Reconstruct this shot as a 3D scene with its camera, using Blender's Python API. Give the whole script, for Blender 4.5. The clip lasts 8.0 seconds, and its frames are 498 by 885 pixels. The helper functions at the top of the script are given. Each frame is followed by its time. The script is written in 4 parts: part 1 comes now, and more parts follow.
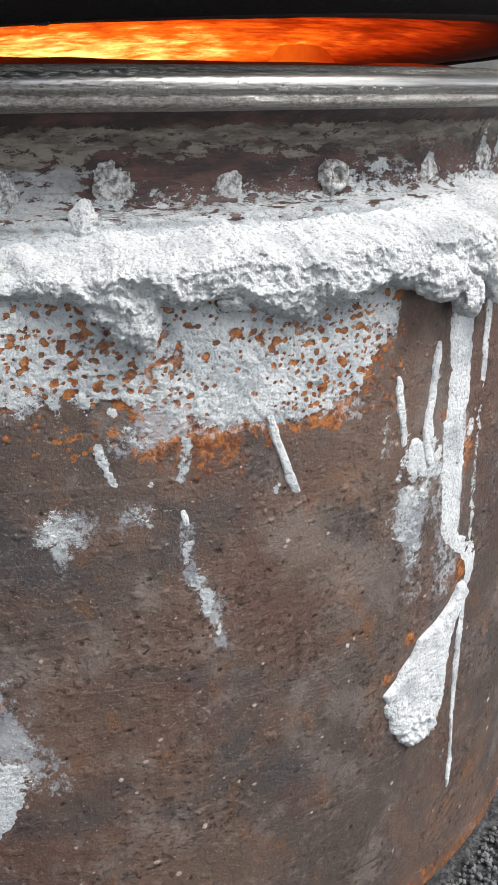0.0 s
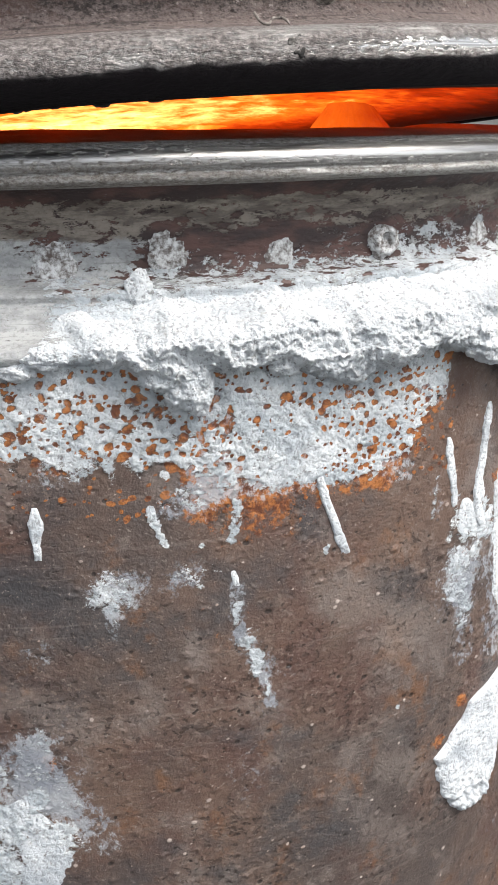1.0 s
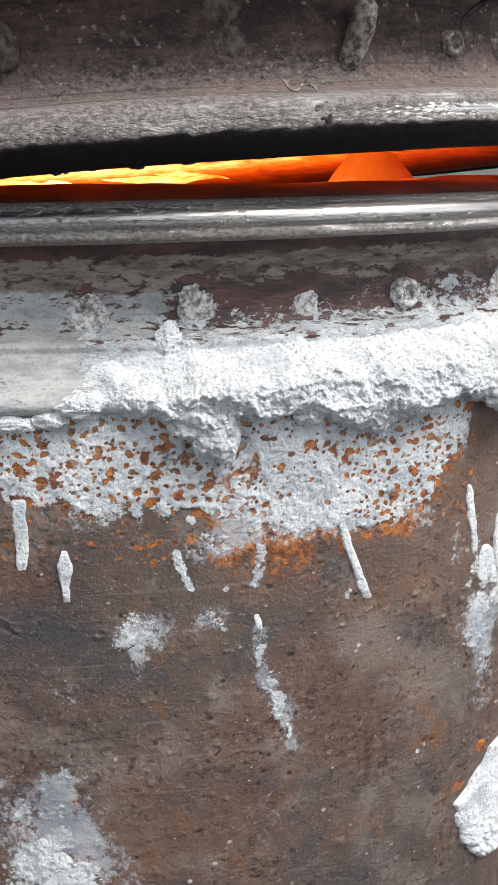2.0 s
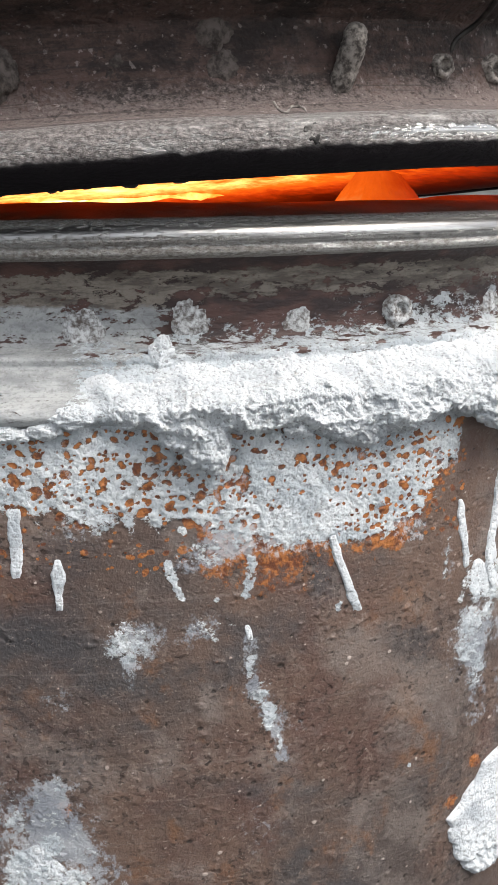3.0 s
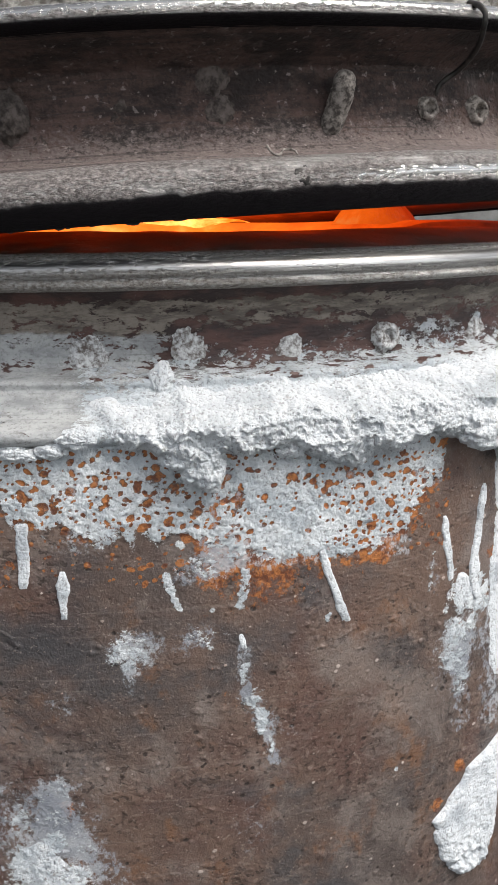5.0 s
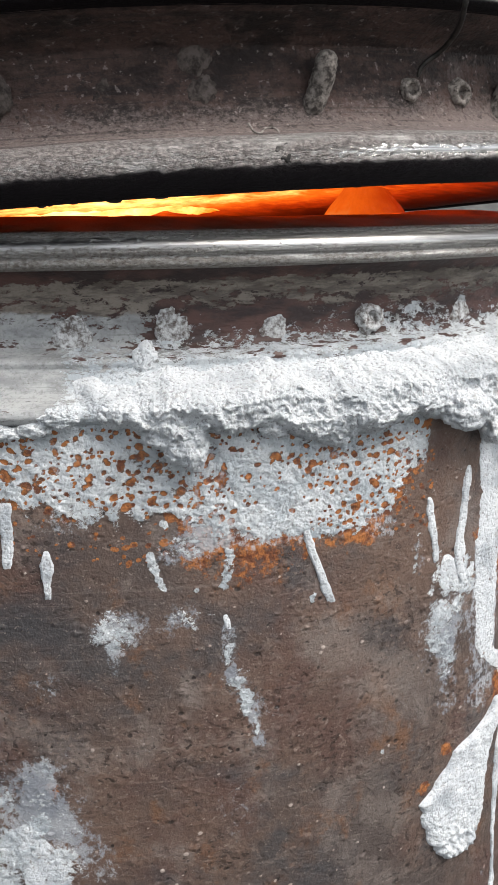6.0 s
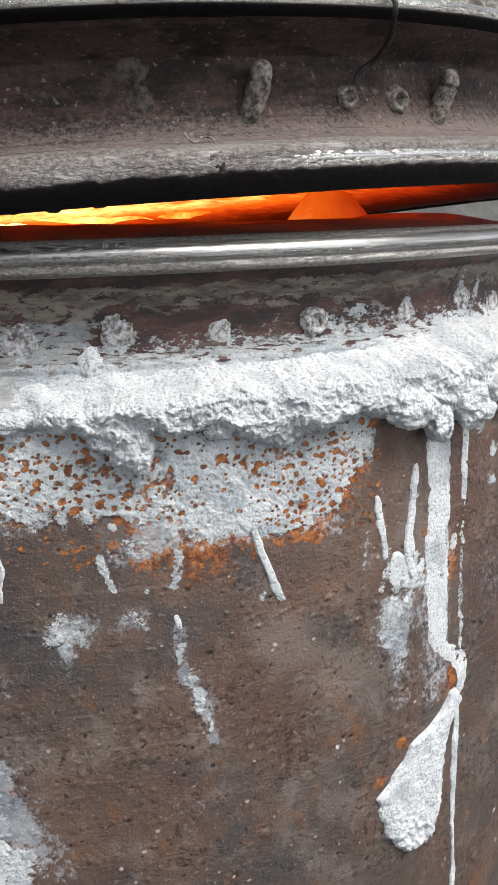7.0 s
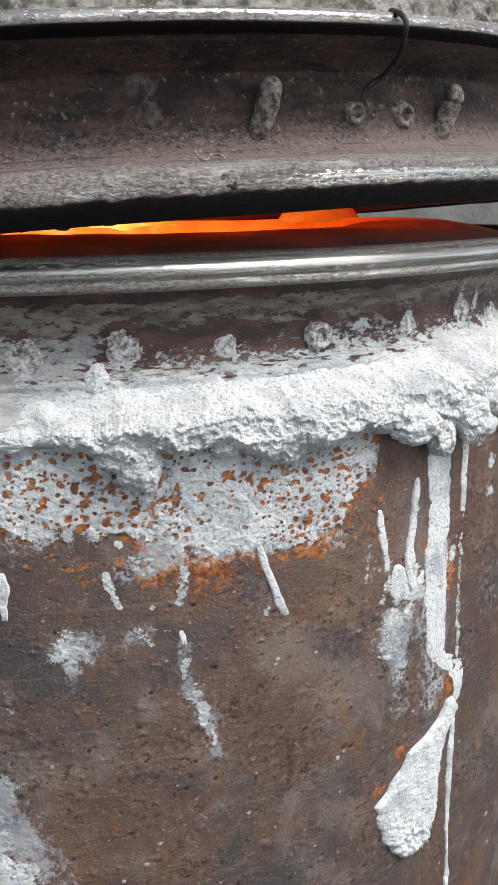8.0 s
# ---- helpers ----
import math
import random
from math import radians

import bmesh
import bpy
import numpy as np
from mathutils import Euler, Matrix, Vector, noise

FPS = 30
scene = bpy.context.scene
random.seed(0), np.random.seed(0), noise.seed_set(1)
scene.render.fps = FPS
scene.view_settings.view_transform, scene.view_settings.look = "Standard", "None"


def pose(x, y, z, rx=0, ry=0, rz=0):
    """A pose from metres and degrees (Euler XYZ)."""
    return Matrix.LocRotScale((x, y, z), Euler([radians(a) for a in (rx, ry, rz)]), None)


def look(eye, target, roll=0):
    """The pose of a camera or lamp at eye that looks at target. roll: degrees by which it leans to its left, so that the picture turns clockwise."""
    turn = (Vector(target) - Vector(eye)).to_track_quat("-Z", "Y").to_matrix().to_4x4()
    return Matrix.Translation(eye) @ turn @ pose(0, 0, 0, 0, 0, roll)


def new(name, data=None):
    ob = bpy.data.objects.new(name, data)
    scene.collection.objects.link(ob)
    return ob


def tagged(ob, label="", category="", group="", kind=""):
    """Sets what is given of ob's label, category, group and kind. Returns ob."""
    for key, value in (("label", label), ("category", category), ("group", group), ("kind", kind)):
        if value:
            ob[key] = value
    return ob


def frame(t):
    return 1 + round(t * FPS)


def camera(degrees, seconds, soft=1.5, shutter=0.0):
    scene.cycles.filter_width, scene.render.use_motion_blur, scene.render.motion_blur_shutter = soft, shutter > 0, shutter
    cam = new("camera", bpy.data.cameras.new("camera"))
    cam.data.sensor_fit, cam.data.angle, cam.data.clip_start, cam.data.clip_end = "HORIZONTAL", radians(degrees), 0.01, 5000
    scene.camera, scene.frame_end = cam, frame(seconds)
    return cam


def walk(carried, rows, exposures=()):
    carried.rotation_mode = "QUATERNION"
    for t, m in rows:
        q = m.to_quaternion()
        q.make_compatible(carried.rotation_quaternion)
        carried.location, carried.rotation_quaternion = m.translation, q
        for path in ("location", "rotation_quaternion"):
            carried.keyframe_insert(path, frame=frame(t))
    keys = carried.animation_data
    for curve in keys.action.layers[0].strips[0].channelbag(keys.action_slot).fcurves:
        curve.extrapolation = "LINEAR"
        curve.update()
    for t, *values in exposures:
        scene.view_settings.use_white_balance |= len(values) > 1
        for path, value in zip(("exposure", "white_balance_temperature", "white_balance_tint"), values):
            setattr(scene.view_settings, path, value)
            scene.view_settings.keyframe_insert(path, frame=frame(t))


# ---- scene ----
cam = camera(31.51, 8.0, soft=1.0)
PATH = [
    (0.0, look((0.0790, -0.5415, 0.3514), (0.0965, -0.2618, 0.2441), -0.64)),
    (0.5, look((0.0760, -0.5394, 0.3536), (0.0830, -0.2568, 0.2532), -1.92)),
    (0.6, look((0.0746, -0.5418, 0.3561), (0.0809, -0.2581, 0.2588), -1.88)),
    (1.0, look((0.0777, -0.5418, 0.3592), (0.0800, -0.2570, 0.2648), -1.46)),
    (1.5, look((0.0767, -0.5437, 0.3642), (0.0744, -0.2576, 0.2743), -1.40)),
    (1.7, look((0.0756, -0.5461, 0.3655), (0.0725, -0.2590, 0.2785), -1.30)),
    (2.8, look((0.0763, -0.5495, 0.3662), (0.0706, -0.2601, 0.2875), -0.90)),
    (3.0, look((0.0842, -0.5528, 0.3651), (0.0748, -0.2631, 0.2877), -1.04)),
    (3.5, look((0.0880, -0.5600, 0.3686), (0.0782, -0.2702, 0.2916), -1.01)),
    (4.0, look((0.0880, -0.5638, 0.3722), (0.0764, -0.2740, 0.2955), -1.04)),
    (5.3, look((0.0887, -0.5698, 0.3736), (0.0777, -0.2792, 0.2998), -0.76)),
    (5.5, look((0.0902, -0.5705, 0.3704), (0.0786, -0.2798, 0.2972), -0.77)),
    (6.0, look((0.0933, -0.5711, 0.3652), (0.0830, -0.2804, 0.2919), -0.90)),
    (6.5, look((0.1130, -0.5727, 0.3595), (0.1032, -0.2818, 0.2867), -1.45)),
    (7.0, look((0.1091, -0.5766, 0.3657), (0.1022, -0.2855, 0.2936), -1.82)),
    (7.5, look((0.1066, -0.5790, 0.3708), (0.0998, -0.2878, 0.2990), -1.66)),
    (8.0, look((0.0978, -0.5739, 0.3767), (0.0997, -0.2840, 0.2997), -1.18)),
]
walk(cam, PATH, exposures=[(0.0, 0.68), (0.5, 0.54), (1.0, 0.92), (1.5, 0.88), (1.7, 0.84), (2.8, 0.78), (3.5, 0.7), (4.2, 0.64), (8.0, 0.64)])

# ---- light ----
world = bpy.data.worlds.new("sky")
scene.world = world
world.use_nodes = True
wn, wl = world.node_tree.nodes, world.node_tree.links
sky = wn.new("ShaderNodeTexSky")
sky.sky_type, sky.sun_disc = "NISHITA", False
sky.sun_elevation, sky.sun_rotation = radians(54.5), radians(122.5)
soft_sky = wn.new("ShaderNodeHueSaturation")
soft_sky.inputs["Saturation"].default_value = 0.25
wl.new(sky.outputs[0], soft_sky.inputs["Color"])
wl.new(soft_sky.outputs[0], wn["Background"].inputs["Color"])
wn["Background"].inputs["Strength"].default_value = 0.14
sun_data = bpy.data.lights.new("sun", "SUN")
sun_data.energy, sun_data.angle, sun_data.color = 2.85, radians(27), (1.0, 0.95, 0.89)
sun = new("sun", sun_data)
sun.matrix_world = look((1.8, -1.15, 3.0), (0, 0, 0))


# ---- numeric noise ----
LATTICE = np.random.RandomState(7).rand(256, 256)


def value_noise(x, y):
    x, y = np.asarray(x, float), np.asarray(y, float)
    xi, yi = np.floor(x).astype(int), np.floor(y).astype(int)
    fx, fy = x - xi, y - yi
    fx, fy = fx * fx * (3 - 2 * fx), fy * fy * (3 - 2 * fy)
    a, b = LATTICE[yi % 256, xi % 256], LATTICE[yi % 256, (xi + 1) % 256]
    c, d = LATTICE[(yi + 1) % 256, xi % 256], LATTICE[(yi + 1) % 256, (xi + 1) % 256]
    return (a * (1 - fx) + b * fx) * (1 - fy) + (c * (1 - fx) + d * fx) * fy


def fbm(x, y, octaves=4, seed=0.0):
    """Layered noise, about -1 to 1."""
    total, amp, norm = 0.0, 1.0, 0.0
    for k in range(octaves):
        total = total + amp * (2 * value_noise(x * 2 ** k + 17.3 * k + seed, y * 2 ** k + 9.1 * k + seed * 1.7) - 1)
        norm += amp
        amp *= 0.55
    return total / norm


def smooth(a, b, x):
    t = np.clip((x - a) / (b - a), 0, 1)
    return t * t * (3 - 2 * t)


# ---- materials ----
def material(name):
    m = bpy.data.materials.new(name)
    m.use_nodes = True
    return m, m.node_tree, m.node_tree.nodes["Principled BSDF"]


class Nodes:
    """Short forms for building one node tree."""

    def __init__(self, tree):
        self.tree = tree

    def add(self, kind, **inputs):
        node = self.tree.nodes.new(kind)
        for key, value in inputs.items():
            self.put(node.inputs[key.replace("_", " ")], value)
        return node

    def put(self, socket, value):
        if isinstance(value, bpy.types.NodeSocket):
            self.tree.links.new(value, socket)
        else:
            socket.default_value = value

    def coords(self, scale=(1, 1, 1), name="surf"):
        a = self.tree.nodes.new("ShaderNodeAttribute")
        a.attribute_name = name
        m = self.tree.nodes.new("ShaderNodeMapping")
        m.inputs["Scale"].default_value = scale
        m.inputs["Rotation"].default_value = (0.62, 0.47, 0.31)
        self.tree.links.new(a.outputs["Vector"], m.inputs["Vector"])
        return m.outputs[0]

    def here(self, scale=(1, 1, 1)):
        a = self.tree.nodes.new("ShaderNodeTexCoord")
        m = self.tree.nodes.new("ShaderNodeMapping")
        m.inputs["Scale"].default_value = scale
        self.tree.links.new(a.outputs["Object"], m.inputs["Vector"])
        return m.outputs[0]

    def value(self, name):
        a = self.tree.nodes.new("ShaderNodeAttribute")
        a.attribute_name = name
        return a.outputs["Fac"]

    def noise(self, vector, scale, detail=5, rough=0.6):
        return self.add("ShaderNodeTexNoise", Vector=vector, Scale=scale, Detail=detail, Roughness=rough).outputs["Fac"]

    def math(self, op, a, b=0.0, c=0.0):
        n = self.tree.nodes.new("ShaderNodeMath")
        n.operation = op
        for k, v in enumerate((a, b, c)):
            self.put(n.inputs[k], v)
        return n.outputs[0]

    def step(self, x, lo, hi, to_lo=0.0, to_hi=1.0):
        n = self.tree.nodes.new("ShaderNodeMapRange")
        n.interpolation_type = "SMOOTHSTEP"
        for k, v in enumerate((x, lo, hi, to_lo, to_hi)):
            self.put(n.inputs[k], v)
        return n.outputs[0]

    def mix(self, fac, a, b):
        n = self.tree.nodes.new("ShaderNodeMix")
        n.data_type = "RGBA"
        self.put(n.inputs[0], fac)
        for k, v in ((6, a), (7, b)):
            self.put(n.inputs[k], (*v, 1) if isinstance(v, tuple) and len(v) == 3 else v)
        return n.outputs[2]

    def bump(self, height, strength, distance, normal=None):
        n = self.add("ShaderNodeBump", Height=height, Strength=strength, Distance=distance)
        if normal is not None:
            self.put(n.inputs["Normal"], normal)
        return n.outputs[0]


def lime_coat(n, base, rough, metal, cover, bsdf, under_bump):
    """Lays a white lime coat, with the cover 0 to 1, over a base colour."""
    p = n.here()
    tone = n.mix(n.step(n.noise(p, 60, 6, 0.65), 0.36, 0.62), (0.46, 0.505, 0.54), (0.7, 0.73, 0.75))
    # hollows of the grain bump greyed, crevice shade painted into the tone
    tone = n.mix(n.step(n.noise(p, 560, 5, 0.7), 0.45, 0.37, 0, 0.6), tone, (0.22, 0.225, 0.23))
    tone = n.mix(n.step(n.noise(p, 190, 6, 0.75), 0.57, 0.66, 0, 0.4), tone, (0.3, 0.27, 0.24))
    n.put(bsdf.inputs["Base Color"], n.mix(cover, base, tone))
    n.put(bsdf.inputs["Roughness"], n.math("ADD", n.math("MULTIPLY", cover, 0.35), rough))
    n.put(bsdf.inputs["Metallic"], n.math("MULTIPLY", n.math("SUBTRACT", 1.0, cover), metal))
    grain = n.math("ADD", n.math("MULTIPLY", n.noise(p, 560, 5, 0.7), 3.4), n.math("MULTIPLY", n.noise(p, 240, 4, 0.65), 1.3))
    h = n.math("ADD", n.math("MULTIPLY", cover, n.math("SUBTRACT", grain, 2.0)), n.math("MULTIPLY", under_bump, 0.9))
    n.put(bsdf.inputs["Normal"], n.bump(h, 1.0, 0.00065))


def make_drum_steel():
    m, tree, b = material("weathered_steel")
    n = Nodes(tree)
    p = n.coords()
    # broad soft weathering
    base = n.mix(n.step(n.noise(p, 11, 5, 0.6), 0.4, 0.6), (0.085, 0.067, 0.06), (0.142, 0.092, 0.07))
    base = n.mix(n.step(n.noise(n.coords((1, 0.8, 1)), 19, 6, 0.62), 0.5, 0.64, 0, 0.75), base, (0.098, 0.052, 0.042))
    base = n.mix(n.step(n.noise(n.coords((0.9, 1, 1.1)), 23, 6, 0.62), 0.52, 0.66, 0, 0.8), base, (0.062, 0.06, 0.062))
    base = n.mix(n.step(n.noise(n.coords((1.1, 0.9, 1)), 31, 7, 0.66), 0.52, 0.66, 0, 0.7), base, (0.2, 0.165, 0.148))
    base = n.mix(n.step(n.noise(n.coords((1.2, 1, 1)), 37, 7, 0.68), 0.55, 0.68, 0, 0.6), base, (0.2, 0.092, 0.042))
    base = n.mix(n.step(n.noise(n.coords((1.3, 1, 1)), 95, 6, 0.7), 0.5, 0.7, 0, 0.45), base, (0.058, 0.038, 0.033))
    base = n.mix(n.step(n.noise(n.coords((1, 1.2, 1)), 110, 6, 0.7), 0.54, 0.7, 0, 0.4), base, (0.25, 0.2, 0.175))
    wear = n.math("MULTIPLY", n.math("SUBTRACT", n.noise(p, 45, 7, 0.7), 0.5), 2.4)
    base = n.mix(n.step(n.math("ADD", n.value("scorch"), wear), 0.2, 0.9, 0, 0.6), base, (0.05, 0.05, 0.054))
    # pale patches: sky sheen on the steel, put into the colour
    base = n.mix(n.step(n.math("ADD", n.value("pale"), wear), 0.25, 0.9, 0, 0.55), base, (0.21, 0.175, 0.155))
    # crisp scale flakes, in clusters
    rough_zone = n.step(n.noise(n.coords((1, 1.1, 1)), 26, 4, 0.6), 0.43, 0.6)
    flake = n.noise(n.coords((0.8, 1, 1)), 360, 5, 0.66)
    base = n.mix(n.math("MULTIPLY", n.step(flake, 0.57, 0.6), n.math("MULTIPLY", rough_zone, 0.62)), base, (0.034, 0.022, 0.018))
    base = n.mix(n.math("MULTIPLY", n.step(flake, 0.43, 0.39), n.math("MULTIPLY", rough_zone, 0.5)), base, (0.25, 0.19, 0.16))
    base = n.mix(n.step(n.noise(p, 820, 2, 0.5), 0.64, 0.7, 0, 0.5), base, (0.3, 0.25, 0.22))
    base = n.mix(n.step(n.noise(n.coords((0.05, 2.2, 1)), 240, 3, 0.5), 0.63, 0.68, 0, 0.22), base, (0.24, 0.2, 0.18))
    base = n.mix(n.step(n.value("pit"), 0.25, 0.6, 0, 0.85), base, (0.02, 0.014, 0.012))
    base = n.mix(n.step(n.value("speck"), 0.25, 0.6, 0, 0.85), base, n.mix(n.noise(p, 30, 2), (0.3, 0.17, 0.12), (0.6, 0.57, 0.53)))
    orange = n.mix(n.step(n.noise(p, 300, 5, 0.7), 0.4, 0.6), (0.13, 0.036, 0.013), (0.46, 0.165, 0.04))
    rust = n.step(n.math("ADD", n.value("rust"), n.math("MULTIPLY", n.math("SUBTRACT", n.noise(p, 260, 6, 0.76), 0.5), 2.0)), 0.38, 0.66)
    base = n.mix(n.math("MULTIPLY", rust, 0.85), base, orange)
    frost = n.noise(n.coords((1, 0.8, 1)), 330, 9, 0.8)
    film = n.math("ADD", n.value("film"), n.math("MULTIPLY", n.math("SUBTRACT", frost, 0.5), 4.0))
    film = n.math("MULTIPLY", n.step(film, 0.4, 0.85), n.step(n.value("film"), 0.05, 0.5, 0.0, 0.74))
    base = n.mix(film, base, n.mix(n.step(n.noise(p, 40, 5), 0.4, 0.6), (0.3, 0.33, 0.375), (0.5, 0.525, 0.555)))
    drop = n.math("ADD", n.value("lime"), n.math("ADD", n.math("MULTIPLY", n.math("SUBTRACT", n.noise(n.coords((1, 1.3, 1)), 420, 7, 0.8), 0.5), 1.9), n.math("MULTIPLY", n.math("SUBTRACT", n.noise(n.coords((1.3, 1, 1)), 150, 4, 0.6), 0.5), 0.9)))
    cover = n.step(drop, 0.44, 0.56)
    pit = n.math("ADD", n.math("MULTIPLY", n.noise(p, 700, 4, 0.7), 0.9), n.math("ADD", n.math("MULTIPLY", n.noise(p, 150, 5, 0.7), 1.1), n.math("MULTIPLY", n.step(flake, 0.56, 0.62), n.math("MULTIPLY", rough_zone, -0.9))))
    lime_coat(n, base, 0.46, 0.2, cover, b, pit)
    return m


def make_rim_paint():
    m, tree, b = material("worn_rim_paint")
    n = Nodes(tree)
    streak_at = n.coords((0.55, 1.3, 1))
    base = n.mix(n.step(n.noise(n.coords((0.35, 1.6, 1)), 110, 7, 0.72), 0.42, 0.58), (0.085, 0.068, 0.054), (0.21, 0.18, 0.15))
    paint = n.mix(n.step(n.noise(n.coords((0.6, 1, 1)), 90, 6, 0.7), 0.4, 0.6), (0.24, 0.25, 0.255), (0.39, 0.4, 0.4))
    base = n.mix(n.step(n.math("ADD", n.value("clean"), n.math("MULTIPLY", n.math("SUBTRACT", n.noise(streak_at, 160, 6, 0.75), 0.5), 1.2)), 0.35, 0.6, 0, 0.9), base, paint)
    base = n.mix(n.step(n.noise(n.coords(), 700, 4, 0.7), 0.5, 0.64, 0, 0.35), base, (0.07, 0.06, 0.055))
    # flaked paint, and the shade line painted under the bead
    flake = n.step(n.math("ADD", n.value("flake"), n.math("MULTIPLY", n.math("SUBTRACT", n.noise(streak_at, 280, 7, 0.76), 0.5), 2.5)), 0.5, 0.55)
    base = n.mix(flake, base, n.mix(n.step(n.noise(streak_at, 90, 5), 0.4, 0.6), (0.024, 0.011, 0.010), (0.085, 0.038, 0.030)))
    base = n.mix(n.step(n.noise(n.coords((0.2, 4, 1)), 200, 4), 0.6, 0.66, 0, 0.25), base, (0.03, 0.025, 0.022))
    drop = n.math("ADD", n.value("lime"), n.math("MULTIPLY", n.math("SUBTRACT", n.noise(n.coords((0.8, 1.3, 1)), 300, 7, 0.78), 0.5), 2.6))
    cover = n.step(drop, 0.46, 0.54)
    chip = n.step(n.math("ADD", n.noise(n.coords((0.5, 1.15, 1)), 230, 4, 0.62), n.math("MULTIPLY", n.value("chip"), 0.13)), 0.66, 0.69)
    base = n.mix(n.math("MULTIPLY", chip, n.step(n.value("chip"), 0.1, 0.4)), base, (0.06, 0.028, 0.022))
    cover = n.math("MULTIPLY", cover, n.math("SUBTRACT", 1.0, chip))
    lime_coat(n, base, 0.48, 0.0, cover, b, n.math("ADD", n.noise(streak_at, 500, 4), n.math("MULTIPLY", flake, -0.6)))
    return m


def make_bead_steel(name, dull, dark, pale, grain, stretch, relief):
    m, tree, b = material(name)
    n = Nodes(tree)
    crust = n.noise(n.coords((stretch, 1.1, 1)), 820, 4, 0.7)
    grime = n.step(n.math("ADD", n.math("MULTIPLY", n.math("SUBTRACT", crust, 0.5), grain), n.value("grime")), 0.1, 0.85)
    grime = n.math("MULTIPLY", grime, n.step(n.noise(n.coords((0.5, 1.2, 1)), 55, 5, 0.65), 0.34, 0.52, 0.35, 1.0))
    coat = n.mix(grime, n.mix(n.step(n.noise(n.coords((0.06, 2.5, 1)), 300, 4, 0.6), 0.4, 0.62), (0.46, 0.455, 0.44), (0.27, 0.26, 0.25)), n.mix(n.step(n.noise(n.coords(), 620, 7, 0.8), 0.4, 0.64), dark, pale))
    # near-black mask: soot by the fire, also shade painted on the lid's undersides
    blackening = n.value("blackening")
    n.put(b.inputs["Base Color"], n.mix(n.step(blackening, 0.2, 0.8), coat, (0.009, 0.007, 0.008)))
    n.put(b.inputs["Roughness"], n.math("ADD", n.math("MULTIPLY", n.math("MAXIMUM", grime, blackening), 0.42), dull))
    n.put(b.inputs["Specular IOR Level"], n.math("SUBTRACT", 0.5, n.math("MULTIPLY", blackening, 0.42)))
    n.put(b.inputs["Metallic"], n.math("MULTIPLY", n.math("SUBTRACT", 1.0, blackening), n.math("SUBTRACT", 1.0, n.math("MULTIPLY", grime, 0.75))))
    rough_h = n.math("ADD", n.math("MULTIPLY", crust, n.math("ADD", 0.06, grime)), n.math("MULTIPLY", n.noise(n.coords((0.25, 1, 1)), 110, 3), 0.16))
    n.put(b.inputs["Normal"], n.bump(rough_h, 0.8, relief))
    return m


def make_lid_steel():
    m, tree, b = material("sooty_lid_steel")
    n = Nodes(tree)
    base = n.mix(n.step(n.noise(n.coords((0.5, 1, 1)), 60, 9, 0.76), 0.42, 0.6), (0.014, 0.0075, 0.006), (0.085, 0.05, 0.041))
    dust = n.step(n.math("ADD", n.value("dust"), n.math("MULTIPLY", n.math("SUBTRACT", n.noise(n.coords((0.8, 1.2, 1)), 620, 6, 0.8), 0.5), 3.4)), 0.2, 0.9)
    base = n.mix(n.step(n.noise(n.coords((0.14, 2.2, 1)), 95, 6, 0.65), 0.52, 0.66, 0, 0.45), base, (0.12, 0.07, 0.055))
    base = n.mix(n.math("MULTIPLY", dust, 0.85), base, (0.175, 0.141, 0.131))
    base = n.mix(n.step(n.noise(n.coords(), 55, 6, 0.7), 0.57, 0.69, 0, 0.5), base, (0.17, 0.134, 0.12))
    base = n.mix(n.step(n.noise(n.coords(), 380, 4, 0.6), 0.62, 0.67, 0, 0.55), base, (0.34, 0.29, 0.27))
    base = n.mix(n.step(n.noise(n.coords(), 330, 5, 0.7), 0.44, 0.37, 0, 0.7), base, (0.02, 0.013, 0.011))
    base = n.mix(n.step(n.noise(n.coords((0.12, 4, 1)), 110, 3), 0.6, 0.66, 0, 0.5), base, (0.02, 0.016, 0.014))
    n.put(b.inputs["Base Color"], base)
    n.put(b.inputs["Roughness"], n.math("ADD", 0.66, n.math("MULTIPLY", dust, 0.3)))
    n.put(b.inputs["Normal"], n.bump(n.math("ADD", n.math("MULTIPLY", n.noise(n.coords(), 520, 4, 0.62), 1.5), n.noise(n.coords(), 170, 4)), 1.0, 0.0013))
    return m


def make_cement(name="white_cement", crag=1.0, low=(0.53, 0.56, 0.585), high=(0.69, 0.715, 0.735)):
    m, tree, b = material(name)
    n = Nodes(tree)
    p = n.here()
    tone = n.mix(n.step(n.noise(p, 70, 6), 0.34, 0.56), low, high)
    # grey in the bump's hollows paints the shade between grains
    tone = n.mix(n.step(n.noise(p, 800, 4, 0.62), 0.45, 0.37, 0, 0.6), tone, (0.22, 0.22, 0.22))
    tone = n.mix(n.step(n.noise(p, 240, 6, 0.7), 0.58, 0.68, 0, 0.35), tone, (0.34, 0.3, 0.26))
    n.put(b.inputs["Base Color"], tone)
    b.inputs["Roughness"].default_value = 0.9
    h = n.math("ADD", n.math("MULTIPLY", n.noise(p, 800, 4, 0.62), 3.0), n.math("MULTIPLY", n.noise(p, 260, 4, 0.6), 0.9))
    n.put(b.inputs["Normal"], n.bump(h, 1.0, 0.00075 * crag))
    return m


